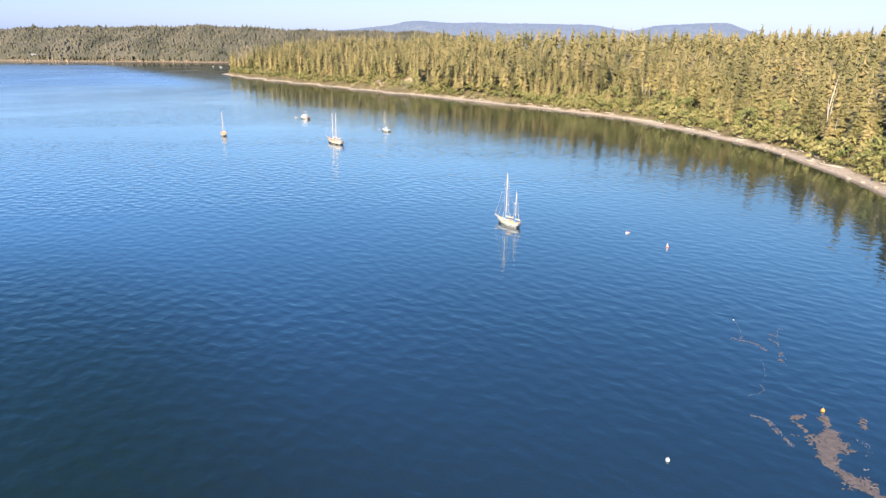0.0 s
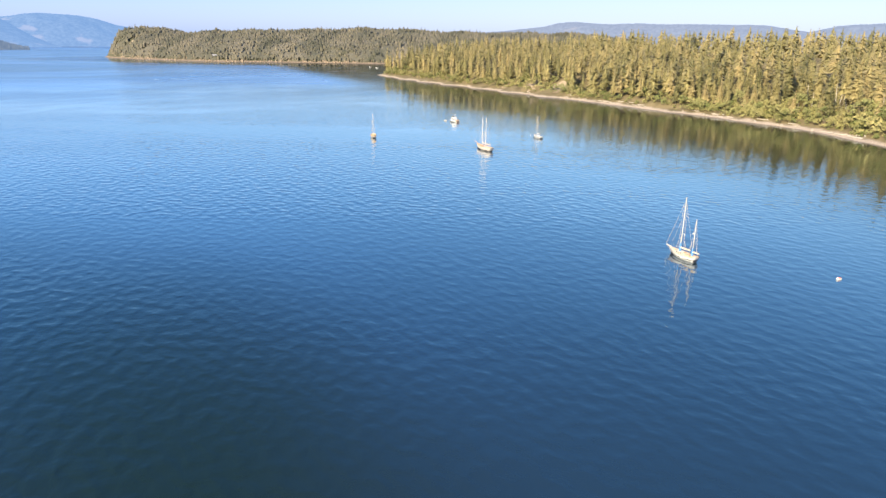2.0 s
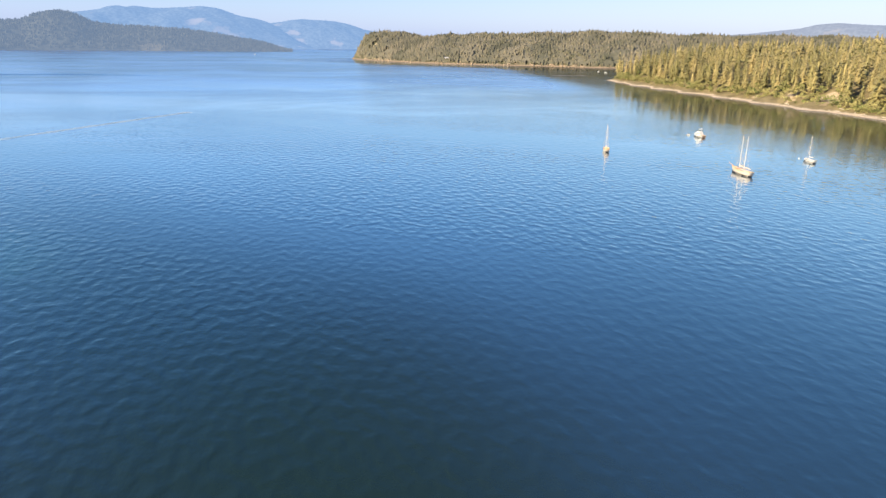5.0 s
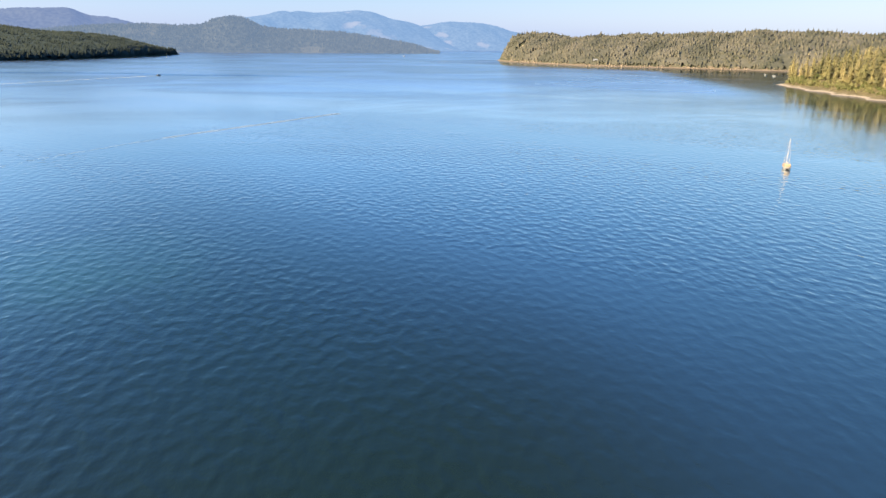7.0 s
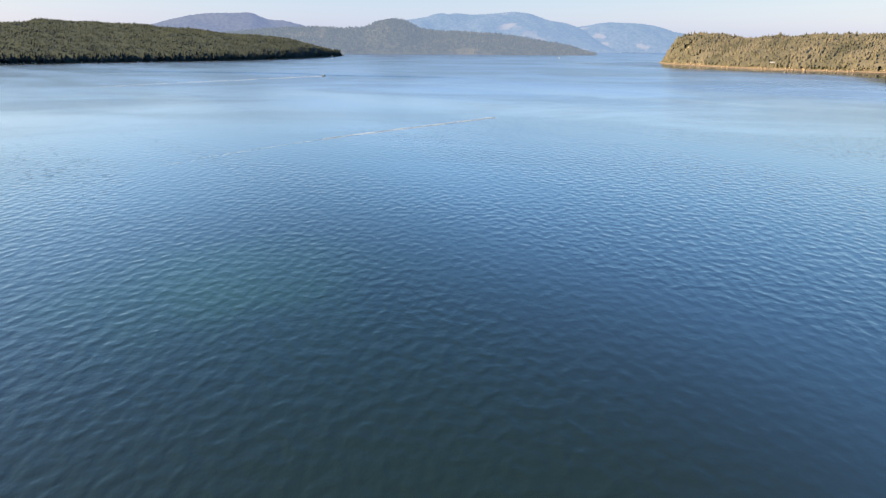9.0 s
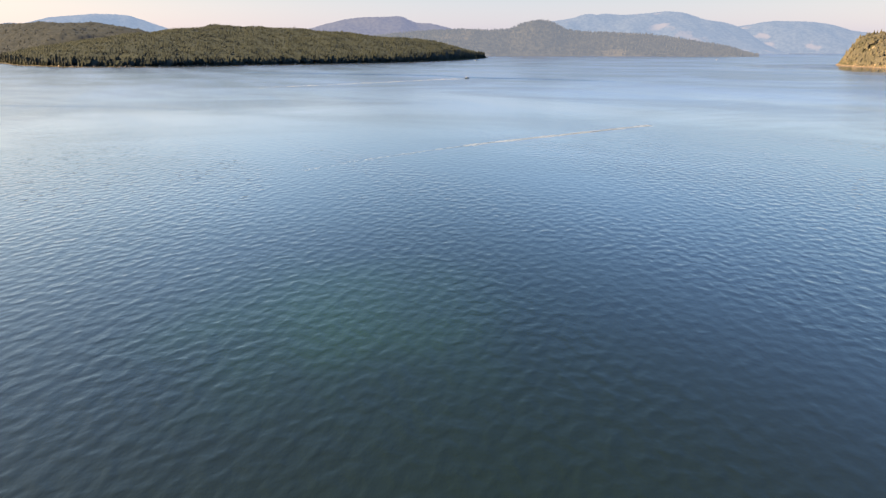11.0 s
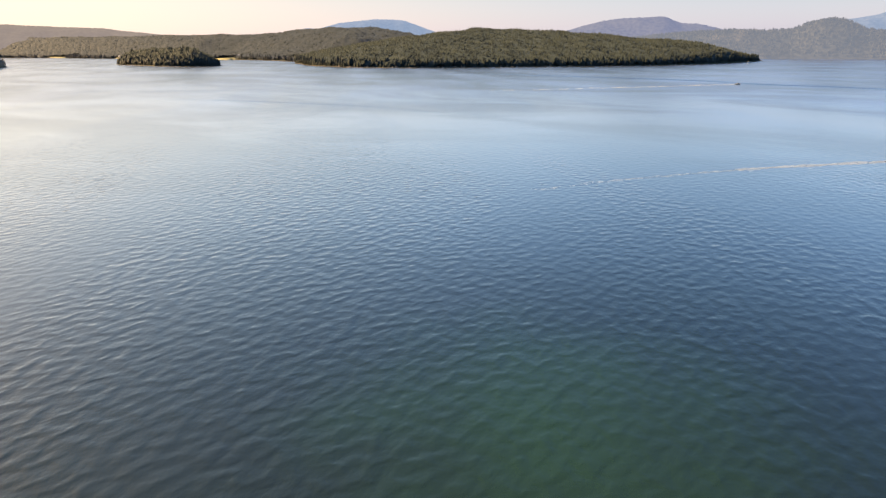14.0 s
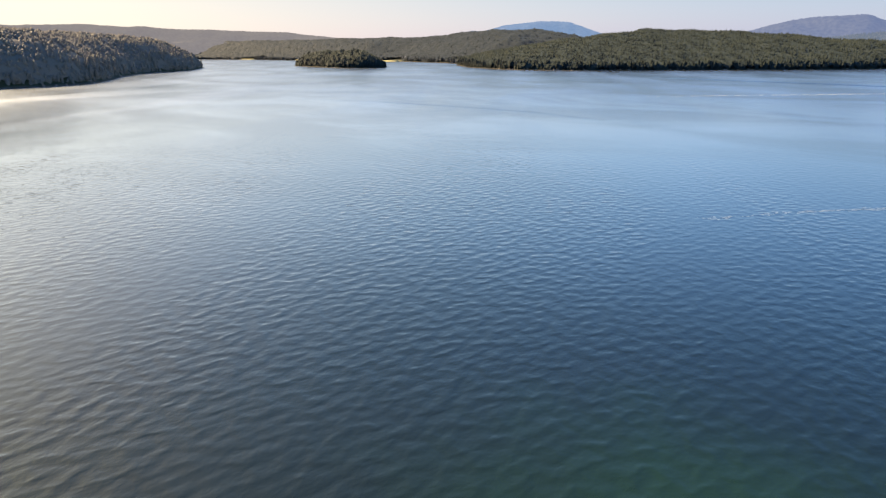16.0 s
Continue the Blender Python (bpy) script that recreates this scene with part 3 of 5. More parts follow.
rng = np.random.RandomState(11)
FIRS = []
for i in range(6):
    h = (27, 31, 24, 29, 33, 22)[i]
    FIRS.append((h, fir_arrays(rng, h, h * (0.15, 0.135, 0.185, 0.16, 0.13, 0.19)[i], 42, 18, (0.2, 0.3, 0.12, 0.26, 0.34, 0.1)[i], True, True, (0.7, 0.55, 0.48, 0.62, 0.5, 0.45)[i], blade=(0.14, 0.25))))


def fir_tree(h, arrays, seed):
    """One fir: a tapered trunk with dead stubs, and its crown."""
    r = random.Random(seed)
    tree = new("fir_tree")
    bm = bmesh.new()
    tube(bm, (0, 0, -1.5), (0, 0, h * 0.5), 0.42, 0.26, 8)
    tube(bm, (0, 0, h * 0.5), (0, 0, h * 0.98), 0.26, 0.04, 6)
    for k in range(9):
        z, a = h * r.uniform(0.08, 0.5), r.uniform(0, 6.28)
        l = r.uniform(0.8, 2.2)
        tube(bm, (0, 0, z), (math.cos(a) * l, math.sin(a) * l, z - 0.15 * l), 0.07, 0.02, 4)
    part("trunk", bm, M_BARK, tree, "grey-brown bark")
    v, f = arrays
    crown = sheet("crown", v, f, M_FIR)
    crown.parent = tree
    return tagged(tree, "tall green fir with drooping boughs on the wooded shore", "tree", group="firs along the shore")


fx, fy, fd = near.scatter(rng, 40000, 12.5, 320, (-320, 40, 640, 1080), 1.0)
# thin to a natural spacing
order = np.argsort(fd + rng.uniform(0, 10, len(fd)))
cells, kept = {}, []
for i in order:
    gap = 6.0 if fd[i] < 70 else 6.6
    key = (int(fx[i] // 6), int(fy[i] // 6))
    close = False
    for ax in (-1, 0, 1):
        for ay in (-1, 0, 1):
            for j in cells.get((key[0] + ax, key[1] + ay), ()):
                if (fx[i] - fx[j]) ** 2 + (fy[i] - fy[j]) ** 2 < gap * gap:
                    close = True
    bare = math.hypot(fx[i] + 42, fy[i] - 600) < 13 or math.hypot(fx[i] + 70, fy[i] - 634) < 9 or math.hypot(fx[i] - 33, fy[i] - 503) < 7
    if not close and not bare:
        cells.setdefault(key, []).append(i)
        kept.append(i)
kept = np.array(kept)
fx, fy, fd = fx[kept], fy[kept], fd[kept]
fz = near.height(fx, fy, fd)
front = (fd < 42) & (fy < 500) & (fy > 150)
singles = np.where(front)[0][:300]
sources = [fir_tree(h, arr, i) for i, (h, arr) in enumerate(FIRS)]
left_sources = list(range(len(sources)))
for n_, i in enumerate(singles):
    k = n_ % len(sources)
    s = rng.uniform(0.62, 1.02) * (0.8 if fd[i] < 22 else 1.0)
    m = pose(fx[i], fy[i], fz[i] - 0.2, rng.uniform(-2, 2), rng.uniform(-2, 2), rng.uniform(0, 360)) @ Matrix.Diagonal((s * rng.uniform(0.9, 1.15), s, s, 1))
    if k in left_sources:
        left_sources.remove(k)
        sources[k].matrix_basis = m
    else:
        src = sources[k]
        t_ = copy_thing(src, m)
        t_.matrix_basis = m

rest = np.ones(len(fx), bool)
rest[singles] = False
row1 = rest & (fd < 55)
row2 = rest & (fd >= 55)
mid_kinds = [fir_arrays(rng, h, h * 0.165, 27, 12, 0.18, False, True, 0.58, blade=(0.11, 0.21)) for h in (25, 28, 31, 23)]
low_kinds = [fir_arrays(rng, h, h * 0.18, 14, 8, 0.42, False, True, 0.5, 0.15, (0.14, 0.26)) for h in (25, 29, 31, 22)]
back_kinds = [fir_arrays(rng, h, h * 0.18, 17, 9, 0.4, False, True, 0.45, 0.1, (0.13, 0.23)) for h in (25, 28, 30, 22)]
v, f, t = joined(mid_kinds, rng, fx[row1], fy[row1], fz[row1], 0.72, 1.1, 0.15 + 0.25 * rough_field(fx[row1], fy[row1], 4, 60))
wood = sheet("shore_woods", v, f, M_FIR_WOOD, t)
tagged(wood, "dense stand of sunlit firs along the shore", "woods", kind="stuff")
for belt_, kinds in ((row2 & (fd < 125), back_kinds), (row2 & (fd >= 125) & (rng.uniform(0, 1, len(fd)) < 0.32), low_kinds)):
    v, f, t = joined(kinds, rng, fx[belt_], fy[belt_], fz[belt_], 0.7, 1.0, 0.15 + 0.25 * rough_field(fx[belt_], fy[belt_], 4, 60))
    wood = sheet("inland_woods", v, f, M_FIR_WOOD, t)
    tagged(wood, "dense fir forest covering the rise behind the shore", "woods", kind="stuff")
# low hills behind
bx, by, bd = near.scatter(rng, 7500, 320, 460, (-200, 300, 700, 1080))
v, f, t = joined(low_kinds, rng, bx, by, near.height(bx, by, bd) - 1.5, 0.75, 1.0)
wood = sheet("hill_woods", v, f, M_FIR_WOOD, t)
tagged(wood, "fir forest on the low hills inland", "woods", kind="stuff")

# ---- the headland across the channel, the island, the islet, the bay and the point ----
CONE, ROUND = ((0.1, 1.0), (0.58, 0.72)), ((0.15, 0.85), (0.68, 0.88))
FAR_KINDS = [lump_arrays(rng, h, h * w, 4, shape) for h, w, shape in
             ((16, 0.2, CONE), (18, 0.17, CONE), (13, 0.24, CONE), (14, 0.22, CONE), (12, 0.3, ROUND), (13, 0.28, ROUND), (11, 0.33, ROUND), (14, 0.25, ROUND))]
TINY_KINDS = [lump_arrays(rng, h, h * w, 4, shape) for h, w, shape in
              ((17, 0.21, CONE), (19, 0.18, CONE), (14, 0.25, ROUND), (13, 0.32, ROUND), (15, 0.28, ROUND), (16, 0.25, ROUND))]
EDGE_KINDS = [lump_arrays(rng, h, h * w, 5, ((0.12, 0.7), (0.3, 1.0), (0.55, 0.75), (0.8, 0.42))) for h, w in ((17, 0.2), (20, 0.17), (14, 0.25), (18, 0.22), (12, 0.3))]
BROAD_KINDS = [lump_arrays(rng, h, h * w, 5, shape) for h, w, shape in
               ((13, 0.3, ROUND), (15, 0.24, ROUND), (12, 0.33, ROUND), (16, 0.19, CONE), (14, 0.22, CONE))]


def far_land(land, name, label, mat, cell, kinds, n, near_, far_, low, high, wood_mat, wood_label, within, bias=1.0, roof=(7, 9, 2.6), bare=(), edge=0):
    ob = land.build(name, mat, cell)
    tagged(ob, label, "land", kind="structure")
    x, y, d = land.scatter(rng, n, near_, far_, None, bias)
    ok = np.hypot(x + 50, y - 40) < within          # the slopes that face the bay
    for bx, by, br in bare:
        ok &= np.hypot(x - bx, y - by) > br
    x, y, d = x[ok], y[ok], d[ok]
    z = land.height(x, y, d)
    v, f, t = joined(kinds, rng, x, y, z - 0.5 - 4 * np.clip(1 - d / 20, 0, 1) * (d > 0), low, high, 0.15 + 0.4 * rough_field(x, y, 7, 110))
    w = sheet(name + "_woods", v, f, wood_mat, t, True)
    tagged(w, wood_label, "woods", kind="stuff")
    if edge:        # taller trees along the water's edge, standing free
        x, y, d = land.scatter(rng, edge, 3, 20)
        ok = np.hypot(x + 50, y - 40) < within
        for bx, by, br in bare:
            ok &= np.hypot(x - bx, y - by) > br
        x, y, d = x[ok], y[ok], d[ok]
        v, f, t = joined(EDGE_KINDS, rng, x, y, land.height(x, y, d) - 0.8, 0.6, 1.1, 0.1 + 0.3 * rough_field(x, y, 9, 60))
        w = sheet(name + "_edge_trees", v, f, wood_mat, t, True)
        tagged(w, "conifers toned like the wood behind, leaning over the rocky waterline", "woods", kind="stuff")
    top = land.canopy(name + "_treetops", wood_mat, roof[0], roof[1], roof[2], within, n % 97, bare)
    tagged(top, wood_label, "woods", kind="stuff")


headland = Land(
    shore=[(-300, 1420), (-430, 1345), (-560, 1328), (-690, 1306), (-800, 1285), (-930, 1318), (-1040, 1360), (-1130, 1405), (-1205, 1470), (-1216, 1500), (-1190, 1540)],
    back=[(-1000, 1800), (-600, 2100), (100, 2100), (200, 1500), (0, 1380)],
    rise=[(-40, -6), (0, 0), (6, 4.5), (14, 9), (40, 24), (120, 45), (220, 55), (420, 57)],
    hills=[(-1110, 1480, 24, 60), (-1168, 1462, 20, 40), (-560, 1600, 7, 120)], seed=8, uneven=0.1, wobble=4)
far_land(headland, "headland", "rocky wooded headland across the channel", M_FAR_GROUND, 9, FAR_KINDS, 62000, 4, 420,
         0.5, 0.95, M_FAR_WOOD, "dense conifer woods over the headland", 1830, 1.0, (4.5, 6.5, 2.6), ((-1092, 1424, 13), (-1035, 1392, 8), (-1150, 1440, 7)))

island = Land(
    shore=[(-2290, -450), (-2130, -410), (-1985, -368), (-1790, -290), (-1640, -175), (-1586, -45), (-1596, 80), (-1634, 212), (-1672, 350),
           (-1712, 500), (-1800, 655), (-1960, 832), (-2160, 990), (-2330, 1085), (-2380, 1110)],
    back=[(-2500, 1080), (-2700, 700), (-2900, 200), (-2950, -200), (-2700, -500), (-2450, -520)],
    rise=[(-60, -8), (0, 0), (8, 2.5), (25, 7), (120, 27), (300, 54), (520, 82), (700, 97)],
    hills=[(-1950, 640, 10, 130), (-2080, 800, 14, 110), (-2000, -60, 5, 150)], seed=5, uneven=0.07, wobble=5, size=220)
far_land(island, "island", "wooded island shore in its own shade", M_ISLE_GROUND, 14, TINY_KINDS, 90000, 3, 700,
         0.62, 0.88, M_SHADED_WOOD, "dense conifer woods covering the island, darkened for shade", 2420, 1.5, (5, 9.5, 1.2), edge=60000)

islet = Land(
    shore=[(-1945, -860), (-1885, -829), (-1800, -725), (-1735, -650), (-1704, -590), (-1708, -535), (-1745, -510)],
    back=[(-1800, -520), (-1850, -600), (-1930, -720), (-1990, -830)],
    rise=[(-30, -5), (0, 0), (6, 3), (20, 11), (45, 26), (70, 33), (120, 36)], seed=6, uneven=0.15, wobble=3, size=80)
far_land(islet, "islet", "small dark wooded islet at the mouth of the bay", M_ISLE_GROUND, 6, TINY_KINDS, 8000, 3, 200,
         0.65, 0.95, M_SHADED_WOOD, "conifers crowding the islet, darkened for shade", 2600, 1.0, (4, 9.5, 2), edge=3000)

BAY_CLEARINGS = ((-2640, -800, 62), (-2790, -1190, 60), (-2735, -1085, 45), (-2850, -1300, 45), (-3080, -1680, 70))
bay = Land(
    shore=[(-2260, -440), (-2420, -560), (-2520, -660), (-2600, -760), (-2700, -880), (-2680, -1020), (-2900, -1420), (-3050, -1700), (-3150, -2050), (-3180, -2450), (-3230, -2720)],
    back=[(-3500, -3000), (-3950, -2700), (-4150, -2200), (-4100, -300), (-3300, 250), (-2500, 150), (-2300, -200)],
    rise=[(-60, -5), (0, 0), (20, 1.6), (90, 3), (150, 22), (230, 56), (330, 82), (600, 90)],
    hills=[(-2850, -420, 24, 230)], seed=9, uneven=0.07, wobble=5, size=260)
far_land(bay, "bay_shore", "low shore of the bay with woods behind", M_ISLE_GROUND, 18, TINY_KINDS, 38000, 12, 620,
         0.6, 0.82, M_BAY_HAZED, "conifer woods behind the bay, coloured blue-grey for haze", 4300, 1.5, (9, 9, 2), BAY_CLEARINGS, 90000)

point = Land(
    shore=[(-1640, -1060), (-1692, -1008), (-1640, -975), (-1468, -890), (-1290, -858), (-1180, -815), (-1100, -765), (-1000, -705), (-905, -655), (-830, -655), (-740, -690)],
    back=[(-640, -800), (-700, -1100), (-1100, -1500), (-1600, -1500), (-1850, -1170)],
    rise=[(-40, -6), (0, 0), (6, 4.5), (20, 23), (60, 52), (100, 63), (200, 70), (420, 73)], seed=12, uneven=0.08, wobble=4, size=160)
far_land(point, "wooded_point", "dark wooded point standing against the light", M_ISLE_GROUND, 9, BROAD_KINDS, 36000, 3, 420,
         0.6, 0.95, M_POINT_HAZED, "conifer woods on the point, painted paler for haze", 2050, 1.3, (5, 7, 1.2), edge=16000)

# broken rock along the headland's and the bay's shores
STONES = [lump_arrays(rng, h, h * w, 5, ((-0.3, 1.0), (0.55, 0.8))) for h, w in ((3.5, 1.0), (2.4, 1.5), (5.0, 0.8), (1.8, 1.3))]
for land, n, within, deep_, what in ((headland, 90000, 1830, 9, "headland"), (bay, 30000, 2900, 14, "bay"), (point, 24000, 1500, 6, "point"), (island, 90000, 1900, 8, "island")):
    x, y, d = land.scatter(rng, n, -1.5, deep_)
    ok = (np.hypot(x + 50, y - 40) < within) & (rough_field(x, y, 31, 70) > (-0.15 if what == "headland" else 0.1))
    x, y, d = x[ok][:900], y[ok][:900], d[ok][:900]
    v, f, t = joined(STONES, rng, x, y, land.height(x, y, d) - 0.6, 0.3, 0.75)
    tagged(sheet(what + "_rocks", v, f, M_CLIFF, t), "broken tan rock along the waterline", "rocks", kind="stuff")

# dry meadows on the bay's shore
for name, cx, cy, rx, ry, turn in (("meadow", -2640, -800, 80, 16, 52), ("meadow", -2790, -1190, 150, 14, 60), ("meadow", -3080, -1680, 90, 25, 62)):
    k = 28
    a = np.linspace(0, 2 * np.pi, k, endpoint=False)
    r = 1 + 0.18 * np.sin(a * 3 + cx) + 0.1 * np.sin(a * 5)
    c, s_ = math.cos(radians(turn)), math.sin(radians(turn))
    lx, ly = np.cos(a) * rx * r, np.sin(a) * ry * r
    px, py = cx + lx * c - ly * s_, cy + lx * s_ + ly * c
    v = [(cx, cy, 4.6)] + [(x_, y_, 3.9) for x_, y_ in zip(px, py)] + [(x_ * 0.999, y_ * 0.999, -0.5) for x_, y_ in zip(px, py)]
    f = [(0, 1 + i, 1 + (i + 1) % k) for i in range(k)]
    f += [(1 + i, 1 + k + i, 1 + k + (i + 1) % k) for i in range(k)] + [(1 + i, 1 + k + (i + 1) % k, 1 + (i + 1) % k) for i in range(k)]
    ob = sheet(name, v, f, M_MEADOW)
    tagged(ob, "sunlit dry yellow meadow beside the bay", "meadow", kind="structure")


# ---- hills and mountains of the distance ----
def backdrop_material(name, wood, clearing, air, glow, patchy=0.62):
    m = bpy.data.materials.new(name)
    m.use_nodes = True
    nt, n = m.node_tree, m.node_tree.nodes
    p = n["Principled BSDF"]
    p.inputs["Roughness"].default_value = 1.0
    p.inputs["Specular IOR Level"].default_value = 0.0
    geo = n.new("ShaderNodeNewGeometry")
    fine, big = n.new("ShaderNodeTexNoise"), n.new("ShaderNodeTexNoise")
    fine.inputs["Scale"].default_value, fine.inputs["Detail"].default_value = 0.05, 4
    big.inputs["Scale"].default_value, big.inputs["Detail"].default_value = 0.006, 5
    for t in (fine, big):
        nt.links.new(geo.outputs["Position"], t.inputs["Vector"])
    r1 = n.new("ShaderNodeValToRGB")
    r1.color_ramp.elements[0].color, r1.color_ramp.elements[1].color = (*[c * 0.55 for c in wood], 1), (*[c * 1.3 for c in wood], 1)
    r1.color_ramp.elements[0].position, r1.color_ramp.elements[1].position = 0.38, 0.62
    nt.links.new(fine.outputs["Fac"], r1.inputs["Fac"])
    r2 = n.new("ShaderNodeMapRange")
    r2.inputs["From Min"].default_value, r2.inputs["From Max"].default_value = patchy, patchy + 0.06
    nt.links.new(big.outputs["Fac"], r2.inputs["Value"])
    x = n.new("ShaderNodeMix")
    x.data_type = "RGBA"
    x.inputs["B"].default_value = (*clearing, 1)
    nt.links.new(r2.outputs["Result"], x.inputs["Factor"])
    nt.links.new(r1.outputs["Color"], x.inputs["A"])
    nt.links.new(x.outputs["Result"], p.inputs["Base Color"])
    # haze of the distance put in as a tinted emission
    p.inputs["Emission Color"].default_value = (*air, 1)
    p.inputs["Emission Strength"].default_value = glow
    return m


M_BLUE_HAZE = backdrop_material("blue_haze_mountains", (0.03, 0.035, 0.04), (0.09, 0.075, 0.065), (0.33, 0.6, 1.1), BLUE_GLOW)
M_PALE_HAZE = backdrop_material("pale_haze_ridge", (0.03, 0.035, 0.04), (0.08, 0.07, 0.06), (0.52, 0.62, 0.87), BLUE_GLOW)
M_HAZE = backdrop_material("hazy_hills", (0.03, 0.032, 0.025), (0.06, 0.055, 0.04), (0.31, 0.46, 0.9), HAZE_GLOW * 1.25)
M_GREY_HAZE = backdrop_material("grey_haze_ridge", (0.022, 0.024, 0.02), (0.06, 0.055, 0.035), (0.3, 0.31, 0.36), HAZE_GLOW * 2.0)
M_ISLE_HAZE = backdrop_material("hazed_isle", (0.032, 0.032, 0.025), (0.062, 0.056, 0.04), (0.24, 0.36, 0.58), HAZE_GLOW * 1.38, 0.62)


def hills(name, label, mat, crest, radius, front, back, seed, lumps=4.0, shore=0.0, trees=0):
    """A range of hills round the bay: its crest as (degrees left of +y, height), at a distance from (-50, 40)."""
    az, hz = zip(*sorted(crest))
    n = int((az[-1] - az[0]) / 0.13) + 2
    a = np.linspace(az[0], az[-1], n)
    dense = np.interp(a, az, hz)
    k = np.hanning(9)
    dense = np.convolve(np.pad(dense, 4, "edge"), k / k.sum(), "valid")
    rows = np.concatenate([np.linspace(0, 1, 34), [1.25, 1.6, 2.0]])
    r = np.where(rows[:, None] <= 1, radius - front * (1 - rows[:, None]), radius + back * (rows[:, None] - 1)) + 0 * a[None]
    rise = np.where(rows <= 1, np.sin(np.clip(rows, 0, 1) * np.pi / 2) ** 0.85, 1 - 0.5 * (rows - 1) ** 2)[:, None]
    x, y = -50 - np.sin(np.radians(a))[None] * r, 40 + np.cos(np.radians(a))[None] * r
    mid = np.clip(rows * (1 - rows) * 4, 0, 1)[:, None]
    z = dense[None] * rise + dense[None] * 0.1 * mid * rough_field(x, y, seed, 420)
    rg = np.random.RandomState(seed)
    z = z + lumps * np.clip(rows, 0, 1)[:, None] ** 0.3 * np.clip(dense / 30, 0.05, 1)[None] * rg.uniform(-0.5, 0.5, z.shape)
    z[0] = -3
    z[1:] = np.maximum(z[1:], shore)
    m_, n_ = z.shape
    idx = np.arange(m_ * n_).reshape(m_, n_)
    f = np.stack([idx[:-1, :-1], idx[:-1, 1:], idx[1:, 1:], idx[1:, :-1]], -1).reshape(-1, 4)[:, ::-1]
    ob = sheet(name, np.stack([x, y, z], -1).reshape(-1, 3), f, mat, smooth=True)
    if trees:
        i, j = rg.randint(1, 33, trees), rg.randint(0, n_ - 1, trees)
        tx, ty = x[i, j] + rg.uniform(-4, 4, trees), y[i, j] + rg.uniform(-4, 4, trees)
        v, f, t = joined(TINY_KINDS, rg, tx, ty, z[i, j] - 4, 0.5, 0.85)
        tagged(sheet(name + "_woods", v, f, mat, t, True), "conifer woods over the hazy isle", "woods", kind="stuff")
        j = rg.randint(0, n_ - 1, 700)
        j = j[(rough_field(x[1, j], y[1, j], 33, 260) > 0.05) & (dense[j] > 40)]
        v, f, t = joined(STONES, rg, x[1, j], y[1, j], np.full(len(j), 0.0), 0.5, 1.3)
        tagged(sheet(name + "_rocks", v, f, M_CLIFF, t), "broken tan rock along the isle's waterline", "rocks", kind="stuff")
    return tagged(ob, label, "hills", kind="structure")


hills("backdrop_mountain", "mountain with bare slopes beyond the islands, glowing blue for haze", M_BLUE_HAZE,
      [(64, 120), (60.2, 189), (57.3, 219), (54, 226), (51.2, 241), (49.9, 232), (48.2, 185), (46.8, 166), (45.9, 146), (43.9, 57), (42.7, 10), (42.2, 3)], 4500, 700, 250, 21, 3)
hills("backdrop_mountain", "mountain far beyond the channel, glowing blue for haze", M_BLUE_HAZE,
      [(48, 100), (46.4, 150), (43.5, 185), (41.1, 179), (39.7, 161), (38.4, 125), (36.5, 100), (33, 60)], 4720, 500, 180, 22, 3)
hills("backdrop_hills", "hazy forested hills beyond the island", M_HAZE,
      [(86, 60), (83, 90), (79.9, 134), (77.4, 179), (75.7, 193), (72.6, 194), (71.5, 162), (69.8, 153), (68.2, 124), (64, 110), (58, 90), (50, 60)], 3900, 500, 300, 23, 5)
hills("backdrop_isle", "wooded isle with a domed hill across the water", M_ISLE_HAZE,
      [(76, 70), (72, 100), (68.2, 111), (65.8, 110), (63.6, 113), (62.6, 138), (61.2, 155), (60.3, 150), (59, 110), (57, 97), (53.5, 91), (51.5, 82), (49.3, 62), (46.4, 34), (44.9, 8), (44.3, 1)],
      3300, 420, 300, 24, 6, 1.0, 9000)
hills("backdrop_mountain", "pale distant mountain behind the island woods", M_BLUE_HAZE,
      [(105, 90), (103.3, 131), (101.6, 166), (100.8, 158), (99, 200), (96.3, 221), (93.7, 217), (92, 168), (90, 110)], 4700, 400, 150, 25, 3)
hills("backdrop_ridge", "grey hazy wooded ridge behind the bay", M_GREY_HAZE,
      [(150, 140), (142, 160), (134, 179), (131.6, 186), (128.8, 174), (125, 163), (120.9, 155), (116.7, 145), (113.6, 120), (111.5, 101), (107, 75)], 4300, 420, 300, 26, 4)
hills("backdrop_ridge", "ridge beyond the wooded shore, glowing pale blue for haze", M_PALE_HAZE,
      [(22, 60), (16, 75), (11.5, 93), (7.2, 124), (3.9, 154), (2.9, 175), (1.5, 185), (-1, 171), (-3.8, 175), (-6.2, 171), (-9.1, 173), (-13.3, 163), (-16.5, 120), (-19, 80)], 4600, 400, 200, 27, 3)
hills("backdrop_ridge", "ridge beyond the wooded shore, glowing pale blue for haze", M_PALE_HAZE,
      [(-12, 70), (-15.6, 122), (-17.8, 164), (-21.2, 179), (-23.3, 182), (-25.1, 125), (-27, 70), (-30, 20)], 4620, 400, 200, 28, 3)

# ---- materials of boats ----
M_HULL = material("white_gelcoat", (0.46, 0.455, 0.44), 0.3, vary=0.05, scale=1.5, stain=0.05)
M_CREAM = material("cream_paint", (0.47, 0.42, 0.37), 0.4, vary=0.06, scale=1.5, stain=0.05)
M_BOOT = material("dark_antifouling", (0.02, 0.022, 0.03), 0.6, vary=0.3)
M_DECK = material("pale_deck", (0.5, 0.455, 0.37), 0.7, vary=0.12, scale=0.6)
